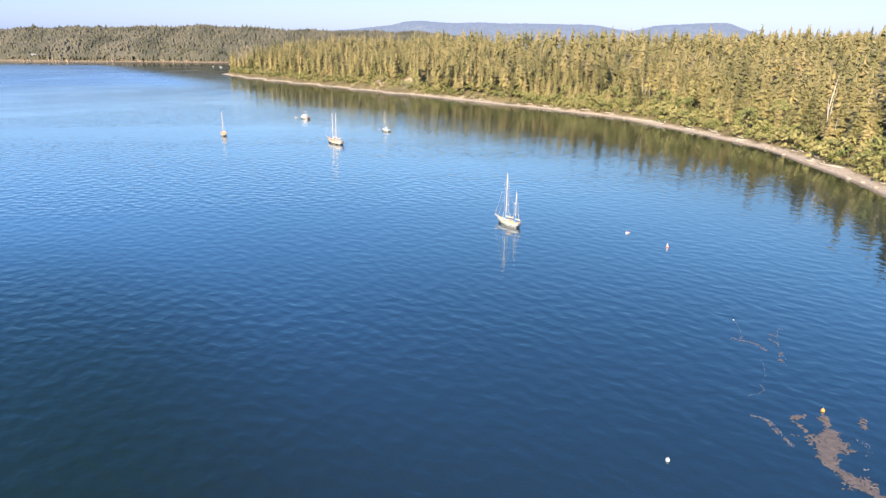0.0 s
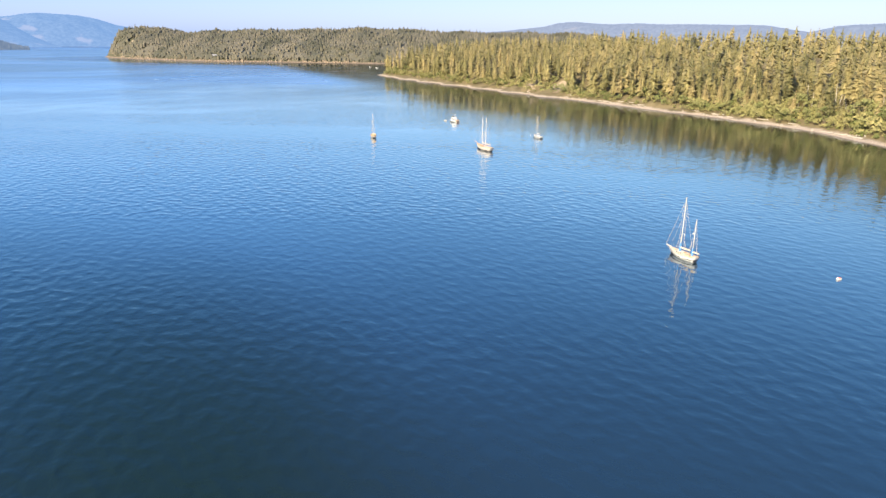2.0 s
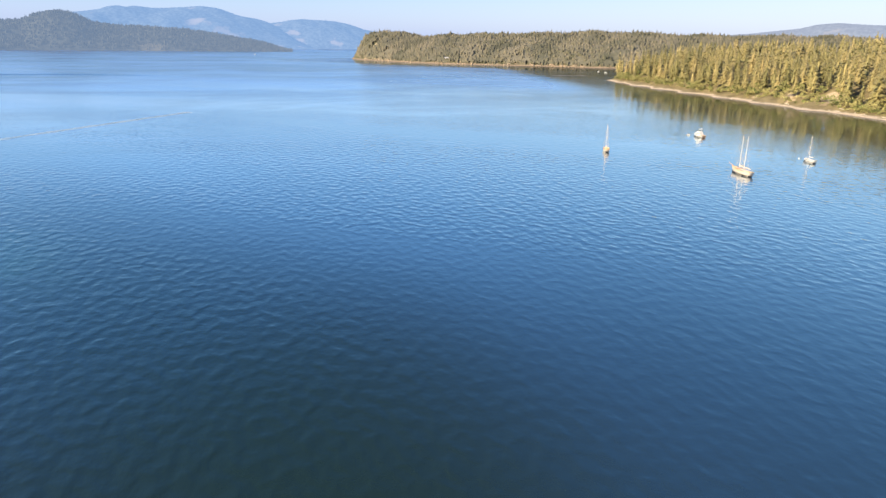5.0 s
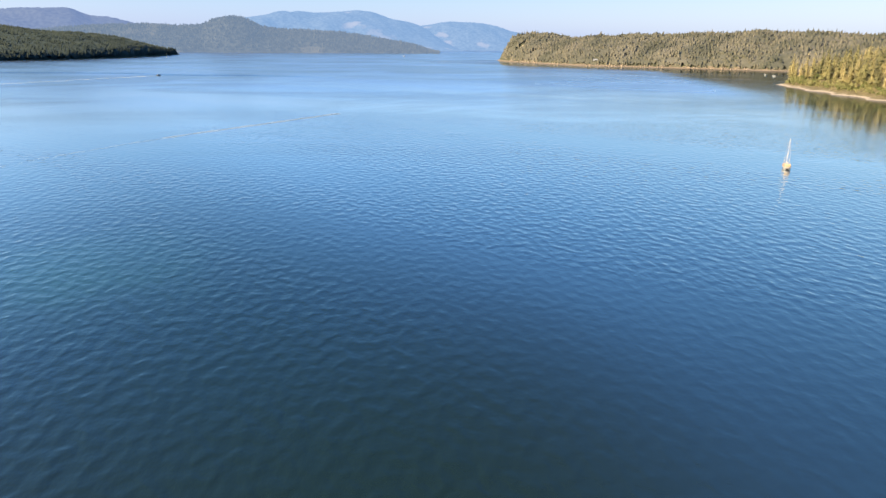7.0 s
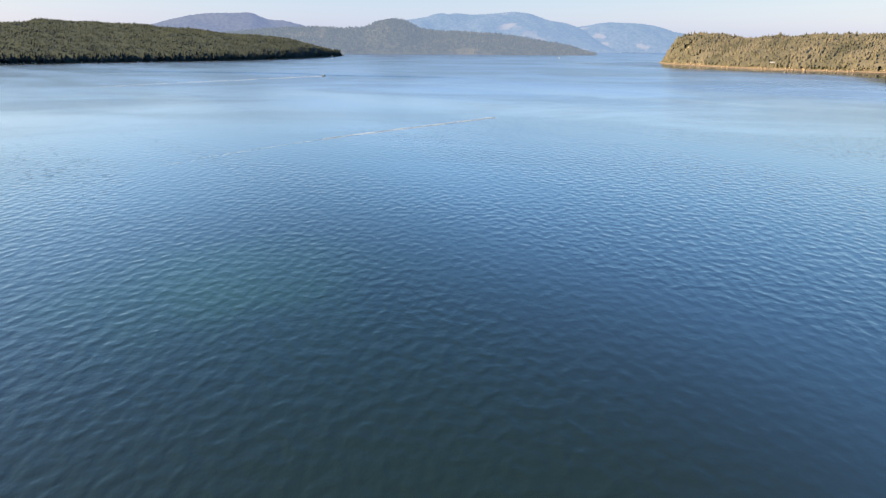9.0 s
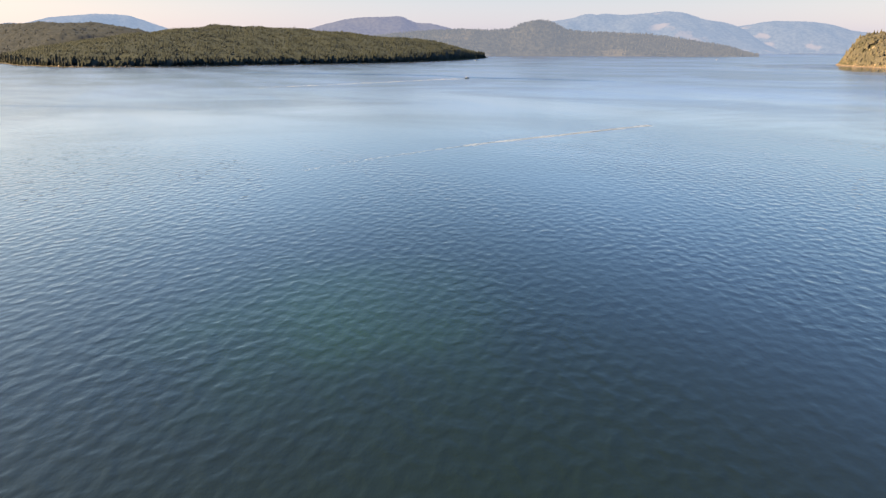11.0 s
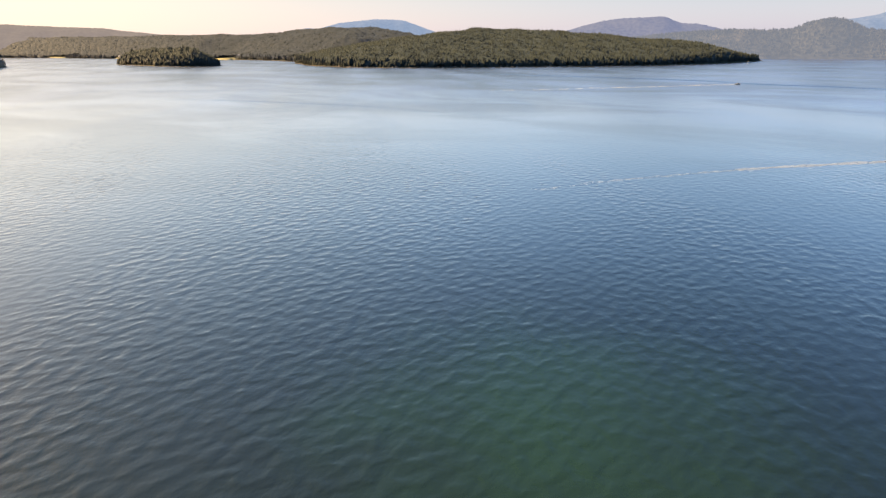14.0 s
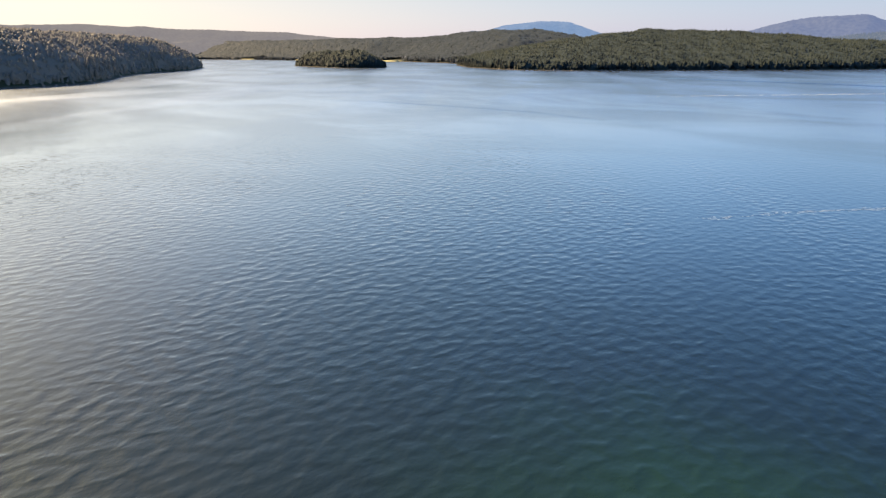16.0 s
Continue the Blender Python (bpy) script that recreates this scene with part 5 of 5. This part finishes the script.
for x, y, s in ((4.2, 302, 0.6), (11.2, 267.8, 0.4), (-35.4, 339, 1.1), (-111, 417, 0.5), (-108, 358, 0.4), (-174, 474, 0.5), (48.4, 94.4, 0.35)):
    copy_thing(buoy, pose(x, y, 0, 4, 3, x * 7) @ Matrix.Scale(s, 4))

crab = new("crab_pot_float")
bm = bmesh.new()
bmesh.ops.create_uvsphere(bm, u_segments=12, v_segments=8, radius=0.24, matrix=Matrix.Translation((0, 0, 0.1)) @ Matrix.Diagonal((1, 1, 1.25, 1)))
part("float", bm, M_ORANGE, crab)
part("stick", tube(bmesh.new(), (0, 0, 0.3), (0.04, 0, 0.62), 0.025, 0.02, 6), M_WHITE, crab)
tagged(crab, "small orange float beside the kelp", "buoy")
crab.matrix_basis = pose(47.7, 66.1, 0, 6, -8, 0)

mark = new("channel_mark")
part("float", tube(bmesh.new(), (0, 0, -0.3), (0, 0, 0.35), 0.55, 0.5, 14), M_RED, mark, "faded red float")
part("body", tube(bmesh.new(), (0, 0, 0.35), (0, 0, 1.35), 0.4, 0.22, 14), M_WHITE, mark)
part("topmark", tube(bmesh.new(), (0, 0, 1.35), (0, 0, 1.95), 0.08, 0.14, 10), M_WHITE, mark)
tagged(mark, "white mooring can with a faded red foot", "buoy")
mark.matrix_basis = pose(50.6, 135.3, 0, 3, -4, 20) @ Matrix.Scale(0.58, 4)

raft = new("float_raft")
part("hull", box(bmesh.new(), (1.7, 1.0, 0.45), (0, 0, 0.2), 0.16, 0.9, 3), M_WHITE, raft)
part("cover", box(bmesh.new(), (0.7, 0.6, 0.3), (0.2, 0, 0.52), 0.1, 0.8), M_RED, raft, "faded red cover")
part("ball", tube(bmesh.new(), (-0.6, 0, 0.35), (-0.6, 0, 0.8), 0.22, 0.16, 10), M_WHITE, raft)
tagged(raft, "small white mooring float with a red cover", "buoy")
raft.matrix_basis = pose(44.5, 146.6, 0, 0, 0, 30) @ Matrix.Scale(0.58, 4)


# ---- floating kelp, foam lines and wakes ----
def kelp_mat(cx, cy, long, wide, turn, n, seed, label, size=1.0):
    """A raft of floating weed: blades and stalks lying crossed on the water, thinning at the edge."""
    g = np.random.RandomState(seed)
    v, f = [], []
    c, s_ = math.cos(radians(turn)), math.sin(radians(turn))
    for i in range(n):
        u = g.uniform(-1, 1)
        w = g.normal() * 0.42 * (1 - 0.55 * abs(u)) * (1 + 0.5 * math.sin(u * 5 + seed))
        lx, ly = u * long / 2 + g.normal() * 0.2, w * wide / 2
        x, y = cx + lx * c - ly * s_, cy + lx * s_ + ly * c
        a, l, t = g.uniform(0, 6.28), g.uniform(0.25, 0.95) * size, g.uniform(0.06, 0.2) * size
        ca, sa = math.cos(a), math.sin(a)
        z, n0 = -0.03 + g.uniform(0, 0.07), len(v)
        for k, (e, wd, up) in enumerate(((-1, 0.3, -0.02), (-0.3, 1, 0.05), (0.4, 0.9, 0.03), (1, 0.15, -0.02))):
            bend = 0.25 * e * e * l * (1 if i % 2 else -1)
            px, py = x + ca * e * l / 2 - sa * bend, y + sa * e * l / 2 + ca * bend
            v += [(px - sa * t * wd, py + ca * t * wd, z + up - 0.02), (px, py, z + up + 0.03), (px + sa * t * wd, py - ca * t * wd, z + up - 0.02)]
        for k in range(3):
            b0 = n0 + 3 * k
            f += [(b0, b0 + 3, b0 + 4), (b0, b0 + 4, b0 + 1), (b0 + 1, b0 + 4, b0 + 5), (b0 + 1, b0 + 5, b0 + 2)]
    ob = sheet("kelp_raft", v, f, M_KELP)
    return tagged(ob, label, "kelp", group="floating kelp", kind="stuff")


kelp_mat(44.3, 58.6, 7.4, 4.2, 57, 760, 1, "dense brown raft of floating kelp")
kelp_mat(46.8, 63.9, 2.4, 1.2, 70, 70, 7, "small clump of brown kelp beside the raft")
kelp_mat(43.5, 52.0, 7.4, 2.4, 112, 400, 2, "brown raft of floating kelp with bleached blades")
kelp_mat(-390, 985, 54, 13, 52, 420, 10, "dark bed of kelp at the surface off the headland", 3.2)
BLEACHED = ((43.2, 55.4), (45.6, 54.2), (44.6, 51.3), (43.0, 57.6))
kelp_mat(43.6, 64.6, 2.2, 0.9, 20, 22, 3, "sparse brown kelp on the water")
kelp_mat(51.2, 63.4, 2.2, 1.2, 60, 18, 4, "sparse brown kelp on the water")
kelp_mat(42.9, 62.6, 2.4, 0.9, 100, 14, 5, "sparse brown kelp on the water")
kelp_mat(49.6, 80.5, 6.0, 1.2, 60, 6, 6, "thin straggling line of kelp")
kelp_mat(51.6, 86.5, 5.0, 1.3, 80, 5, 8, "thin straggling line of kelp")
kelp_mat(39.6, 61.5, 6.0, 0.9, 95, 12, 9, "thin straggling line of kelp")


def foam_line(name, points, wide, n, seed, label, mat=None, fresh=1.0, fleck=1.0):
    """A drifting line of foam or slick: many small flat flecks strung along a line."""
    g = np.random.RandomState(seed)
    line = spline(points, 1.0)
    v, f = [], []
    for i in range(n):
        u = g.uniform(0, 1) ** fresh * (len(line) - 1.001)
        k, t = int(u), u - int(u)
        p, d = line[k] * (1 - t) + line[k + 1] * t, line[k + 1] - line[k]
        d = d / (np.hypot(*d) + 1e-9)
        side = g.normal() * wide * (0.5 + 0.5 * math.sin(u * 0.13 + seed) ** 2)
        c = p + np.array((-d[1], d[0])) * side
        l, w = g.uniform(0.6, 2.2) * wide * fleck, g.uniform(0.15, 0.5) * wide * fleck
        n0 = len(v)
        m_ = 7
        for j in range(m_):
            a = 6.283 * j / m_
            r = g.uniform(0.6, 1.1)
            q = c + d * math.cos(a) * l * r + np.array((-d[1], d[0])) * math.sin(a) * w * r
            v.append((q[0], q[1], 0.012 + 0.004 * (i % 5)))
        f += [(n0, n0 + j, n0 + j + 1) for j in range(1, m_ - 1)]
    ob = sheet(name, v, f, mat or M_FOAM)
    return tagged(ob, label, "foam", kind="stuff")


for k, (x_, y_) in enumerate(BLEACHED):
    foam_line("kelp_blade", [(x_, y_), (x_ + 0.5, y_ + 0.3 - 0.2 * k)], 0.13, 7, 40 + k, "bleached kelp blade lying on the raft", M_SNAG)
for line_, wide_, n_, seed_ in (
        (((48.4, 93.6), (48.1, 92.0), (47.3, 89.0)), 0.16, 40, 3), (((45.0, 87.3), (46.3, 86.4), (47.9, 85.5), (48.5, 83.0)), 0.24, 190, 4),
        (((47.0, 88.4), (46.5, 87.0)), 0.2, 22, 11), (((46.6, 80.0), (45.8, 77.9), (44.1, 74.1), (43.0, 73.0)), 0.12, 32, 5),
        (((39.8, 69.7), (41.6, 70.3), (42.6, 71.2), (42.8, 72.7)), 0.15, 60, 12), (((38.0, 64.9), (39.6, 64.0), (39.8, 61.7), (39.9, 58.2)), 0.3, 90, 6),
        (((54.8, 91.2), (51.6, 86.5), (50.6, 83.0), (49.0, 78.4)), 0.35, 34, 13), (((47.6, 60.5), (48.8, 58.5), (47.4, 56.5)), 0.25, 26, 14)):
    foam_line("foam_line", line_, wide_, n_ * 2, seed_, "thin drifting line of pale foam and weed", M_SCUM, 1.0, 0.3)
# pale bluish flecks, lighter than the water around them
foam_line("foam_line", [(-342, 172), (-348, 190), (-358, 228), (-369, 268), (-378, 302)], 1.3, 3600, 7, "long pale streak of flat flecks on the open water", M_STREAK, 0.75, 0.42)
foam_line("foam_line", [(-306, 92), (-320, 118), (-333, 148), (-343, 174)], 0.8, 240, 17, "faint tail of the pale streak", M_STREAK, 0.7, 0.55)
foam_line("boat_wake", [(-790, 90), (-830, 190), (-868, 292), (-905, 385), (-912, 405)], 1.3, 560, 8, "white wake trailing a motorboat", None, 0.45)


def wave_ridge(points, tall, wide, label):
    """A long low wave running on from a passing boat."""
    line = spline(points, 14)
    v, f, m_ = [], [], 7
    for i, p in enumerate(line):
        d = line[min(i + 1, len(line) - 1)] - line[max(i - 1, 0)]
        d = d / (np.hypot(*d) + 1e-9)
        fade = math.sin(math.pi * (i + 0.5) / len(line)) ** 0.5
        for j in range(m_):
            o = (j / (m_ - 1) - 0.5)
            q = p + np.array((-d[1], d[0])) * o * wide
            v.append((q[0], q[1], -0.02 + tall * fade * math.cos(o * math.pi)))
    f = [(i * m_ + j, (i + 1) * m_ + j, (i + 1) * m_ + j + 1, i * m_ + j + 1) for i in range(len(line) - 1) for j in range(m_ - 1)]
    ob = sheet("wave", v, f, M_WATER, smooth=True)
    return tagged(ob, label, "wave", kind="stuff")


wave_ridge([(-1250, 120), (-1130, 260), (-1000, 400), (-915, 440), (-850, 510), (-740, 572)], 0.9, 11, "low smooth wake wave crossing the bay")
wave_ridge([(-700, 560), (-620, 600), (-545, 680), (-470, 790)], 0.3, 12, "low smooth wake wave crossing the bay")
wave_ridge([(-700, -220), (-682, -160), (-660, -95), (-610, 5), (-560, 60)], 0.3, 6, "low dark wave line on the open water")
wave_ridge([(-1500, 500), (-1380, 640), (-1250, 760)], 0.35, 14, "low wave line near the island")

# ---- growth, logs and stones along the near shore ----
SHRUBS = []
for i in range(5):
    h = (5.5, 7.5, 4.0, 9.0, 6.0)[i]
    arr = leafy_arrays(rng, h, h * (0.5, 0.42, 0.6, 0.4, 0.55)[i], 24, 26, 0.27)
    sh = new("shrub")
    bm = bmesh.new()
    for k in range(6):
        a = k * 1.05 + i
        tube(bm, (0, 0, -0.4), (math.cos(a) * h * 0.22, math.sin(a) * h * 0.22, h * 0.7), 0.09, 0.03, 5)
    part("stem", bm, M_BARK, sh)
    lv = sheet("leaves", arr[0], arr[1], M_SHRUB)
    lv.parent = sh
    tagged(sh, "yellow-green leafy shrub above the beach", "shrub", group="shrubs above the beach")
    SHRUBS.append(sh)
sx, sy, sd = near.scatter(rng, 60000, 7.5, 26, (60, 150, 200, 470))
sz = near.height(sx, sy, sd)
placed, used = [], set()
for i in range(len(sx)):
    dense = 3.3
    if math.hypot(sx[i] + 45, sy[i] - 597) < 24 or math.hypot(sx[i] - 32, sy[i] - 500) < 9:
        continue
    if any((sx[i] - px) ** 2 + (sy[i] - py) ** 2 < dense * dense for px, py in placed[-400:]):
        continue
    placed.append((sx[i], sy[i]))
    k = rng.randint(0, 5)
    s = rng.choice((0.4, 0.6, 0.8, 1.0, 1.45)) * rng.uniform(0.85, 1.15) * (0.55 if sd[i] < 11 else 1.0)
    m = pose(sx[i], sy[i], sz[i] - 0.1, 0, 0, rng.uniform(0, 360)) @ Matrix.Scale(s, 4)
    if k not in used:
        used.add(k)
        SHRUBS[k].matrix_basis = m
    else:
        t_ = copy_thing(SHRUBS[k], m)
        t_.matrix_basis = m
    if len(placed) > 280:
        break

belt_kinds = [leafy_arrays(rng, h, h * 0.5, 14, 12, 0.4) for h in (5.0, 7.0, 3.5)]
hx, hy, hd_ = near.scatter(rng, 34000, 7.0, 24, (-320, 130, 200, 930))
away = (np.hypot(hx + 38, hy - 604) > 8) & (np.hypot(hx + 66, hy - 634) > 6) & (np.hypot(hx - 32, hy - 505) > 6)
away &= (rng.uniform(0, 1, len(hx)) < 0.45) | (hd_ < 12)
hx, hy, hd_ = hx[away][:3300], hy[away][:3300], hd_[away][:3300]
v, f, t = joined(belt_kinds, rng, hx, hy, near.height(hx, hy, hd_) - 0.2, 0.3, 1.35)
belt = sheet("shore_thicket", v, f, M_SHRUB_BELT, t)
tagged(belt, "yellow-green thicket along the foot of the woods", "shrubs", kind="stuff")


def drift_log(l, r, seed):
    g = random.Random(seed)
    bm = bmesh.new()
    prev = Vector((-l / 2, 0, 0))
    for k in range(5):
        nxt = Vector((-l / 2 + l * (k + 1) / 5, g.uniform(-0.15, 0.15), g.uniform(-0.05, 0.05)))
        tube(bm, prev, nxt, r * (1 - 0.09 * k), r * (0.91 - 0.09 * k), 8)
        prev = nxt
    for k in range(3):
        x, a = g.uniform(-l / 2, l / 3), g.uniform(0, 3.14)
        tube(bm, (x, 0, 0), (x + 0.4, math.cos(a) * 0.7, math.sin(a) * 0.7), r * 0.35, r * 0.15, 5)
    me = bpy.data.meshes.new("drift_log")
    bm.to_mesh(me)
    bm.free()
    me.materials.append(M_SNAG)
    return tagged(new("drift_log", me), "bleached grey drift log on the pebble beach", "log", group="drift logs")


logs = [drift_log(7, 0.32, 1), drift_log(10, 0.38, 2), drift_log(5, 0.25, 3)]
lx, ly, ld = near.scatter(rng, 9000, 3.5, 9, (-100, 150, 200, 620))
for i in range(min(64, len(lx))):
    z = near.height(lx[i:i + 1], ly[i:i + 1])[0]
    g0 = near.inland(np.array([lx[i] + 1.0, lx[i]]), np.array([ly[i], ly[i] + 1.0])) - ld[i]
    along = math.degrees(math.atan2(g0[0], -g0[1])) + rng.uniform(-35, 35)
    m = pose(lx[i], ly[i], z + 0.2, 0, 0, along) @ Matrix.Scale(rng.uniform(0.6, 1.1), 4)
    if i < 3:
        logs[i].matrix_basis = m
    else:
        copy_thing(logs[i % 3], m).matrix_basis = m


def boulder(seed):
    bm = bmesh.new()
    bmesh.ops.create_icosphere(bm, subdivisions=2, radius=0.6)
    for v_ in bm.verts:
        v_.co *= 1 + 0.35 * noise.noise(v_.co * 1.6 + Vector((seed, 0, 0)))
        v_.co.z *= 0.65
    me = bpy.data.meshes.new("boulder")
    bm.to_mesh(me)
    bm.free()
    me.materials.append(M_ROCK)
    return tagged(new("boulder", me), "grey-brown boulder on the beach", "rock", group="boulders on the beach")


M_ROCK = material("shore_rock", (0.3, 0.26, 0.21), 0.9, vary=0.3, scale=0.5, bump=0.05)
rocks = [boulder(3), boulder(9), boulder(17)]
lx, ly, ld = near.scatter(rng, 9000, 0.2, 6, (-300, 150, 200, 900))
for i in range(min(90, len(lx))):
    z = near.height(lx[i:i + 1], ly[i:i + 1])[0]
    m = pose(lx[i], ly[i], z + 0.12, 0, 0, rng.uniform(0, 360)) @ Matrix.Scale(rng.uniform(0.4, 1.5), 4)
    if i < 3:
        rocks[i].matrix_basis = m
    else:
        copy_thing(rocks[i % 3], m).matrix_basis = m


def snag(h, seed):
    g = random.Random(seed)
    bm = bmesh.new()
    tube(bm, (0, 0, -1), (0.3, 0, h * 0.6), 0.28, 0.2, 8)
    tube(bm, (0.3, 0, h * 0.6), (0.9, 0.2, h), 0.24, 0.06, 7)
    for k in range(12):
        z, a, l = h * g.uniform(0.35, 0.95), g.uniform(0, 6.28), g.uniform(0.6, 2.0)
        tube(bm, (0.3 + 0.6 * max(0, z / h - 0.6) / 0.4, 0, z), (math.cos(a) * l + 0.4, math.sin(a) * l, z + 0.3), 0.06, 0.02, 5)
    me = bpy.data.meshes.new("dead_tree")
    bm.to_mesh(me)
    bm.free()
    me.materials.append(M_SNAG)
    return tagged(new("dead_tree", me), "bare bleached trunk of a dead tree", "tree", group="dead trees")


snags = [snag(23, 1), snag(17, 2)]
gx_, gy_, _ = near.scatter(rng, 6000, 16, 40, (60, 170, 200, 470))
for i, (x, y, s, tilt) in enumerate(((171, 290, 1.15, 4), (176, 258, 0.9, 5), (158, 322, 0.7, -3), (152, 346, 0.6, 3), (128, 425, 0.8, 2), (119, 436, 0.75, -2), (171, 262, 0.9, 2),
                                     *((float(gx_[k]), float(gy_[k]), 0.62 + 0.05 * (k % 6), (k * 5) % 9 - 4) for k in range(14)))):
    z = near.height(np.array([x * 1.0]), np.array([y * 1.0]))[0]
    m = pose(x, y, z, 0, tilt, 40 * i) @ Matrix.Scale(s, 4)
    if i < 2:
        snags[i].matrix_basis = m
    else:
        copy_thing(snags[i % 2], m).matrix_basis = m


# ---- houses among the headland's trees ----
def house(name, l, w, h, wall_mat, roof_mat):
    b = new(name)
    body = part("wall", box(bmesh.new(), (l, w, h), (0, 0, h / 2), 0.05), wall_mat, b)
    bm = bmesh.new()
    o = 0.6
    pts = [(-l / 2 - o, -w / 2 - o, h), (l / 2 + o, -w / 2 - o, h), (l / 2 + o, w / 2 + o, h), (-l / 2 - o, w / 2 + o, h), (-l / 2 - o, 0, h + w * 0.35), (l / 2 + o, 0, h + w * 0.35)]
    vs = [bm.verts.new(p) for p in pts]
    for q in ((0, 1, 5, 4), (2, 3, 4, 5), (0, 4, 3), (1, 2, 5), (3, 2, 1, 0)):
        bm.faces.new([vs[i] for i in q])
    part("roof", bm, roof_mat, b)
    for i in range(4):
        x = -l / 2 + l * (i + 0.5) / 4
        wdw = part("window", box(bmesh.new(), (l / 6, 0.12, h * 0.4), (x, -w / 2 - 0.03, h * 0.58), 0.02), M_GLASS, b)
        part("sill", box(bmesh.new(), (l / 5.5, 0.25, 0.12), (x, -w / 2 - 0.1, h * 0.36), 0.02), M_WHITE, wdw)
    part("door", box(bmesh.new(), (1.0, 0.1, 2.1), (l / 2 - 1.2, -w / 2 - 0.06, 1.05), 0.02), M_TEAK, b)
    return tagged(b, "pale house among the trees on the headland", "house", group="houses among the trees")


M_ROOFING = material("grey_roofing", (0.25, 0.25, 0.26), 0.8, vary=0.2)
M_SIDING = material("pale_siding", (0.36, 0.33, 0.29), 0.7, vary=0.1)
h1 = house("house", 9, 7, 4.2, M_SIDING, M_ROOFING)
h2 = copy_thing(h1, pose(0, 0, 0))
for ob, x, y, up, turn in ((h1, -800, 1300, 3, 25), (h2, -640, 1420, 14, 20)):
    z = headland.height(np.array([x * 1.0]), np.array([y * 1.0]))[0]
    ob.matrix_basis = pose(x, y, z + up * 0.0, 0, 0, turn)
h3 = copy_thing(h1, pose(0, 0, 0))
tagged(h3, "pale house beside the dry meadow of the bay", "house", group="houses among the trees")
hz = bay.height(np.array([-2640.0]), np.array([-745.0]))[0]
h3.matrix_basis = pose(-2640, -745, max(hz, 3.0), 0, 0, 70) @ Matrix.Scale(1.5, 4)
for x, y, turn, size in ((-2745, -1095, 40, 1.3), (-2815, -1215, 55, 1.1), (-2868, -1310, 50, 1.4), (-2800, -1150, 65, 1.0)):
    h4 = copy_thing(h3, pose(0, 0, 0))
    h4.matrix_basis = pose(x, y, max(bay.height(np.array([x * 1.0]), np.array([y * 1.0]))[0], 2.5), 0, 0, turn) @ Matrix.Scale(size, 4)
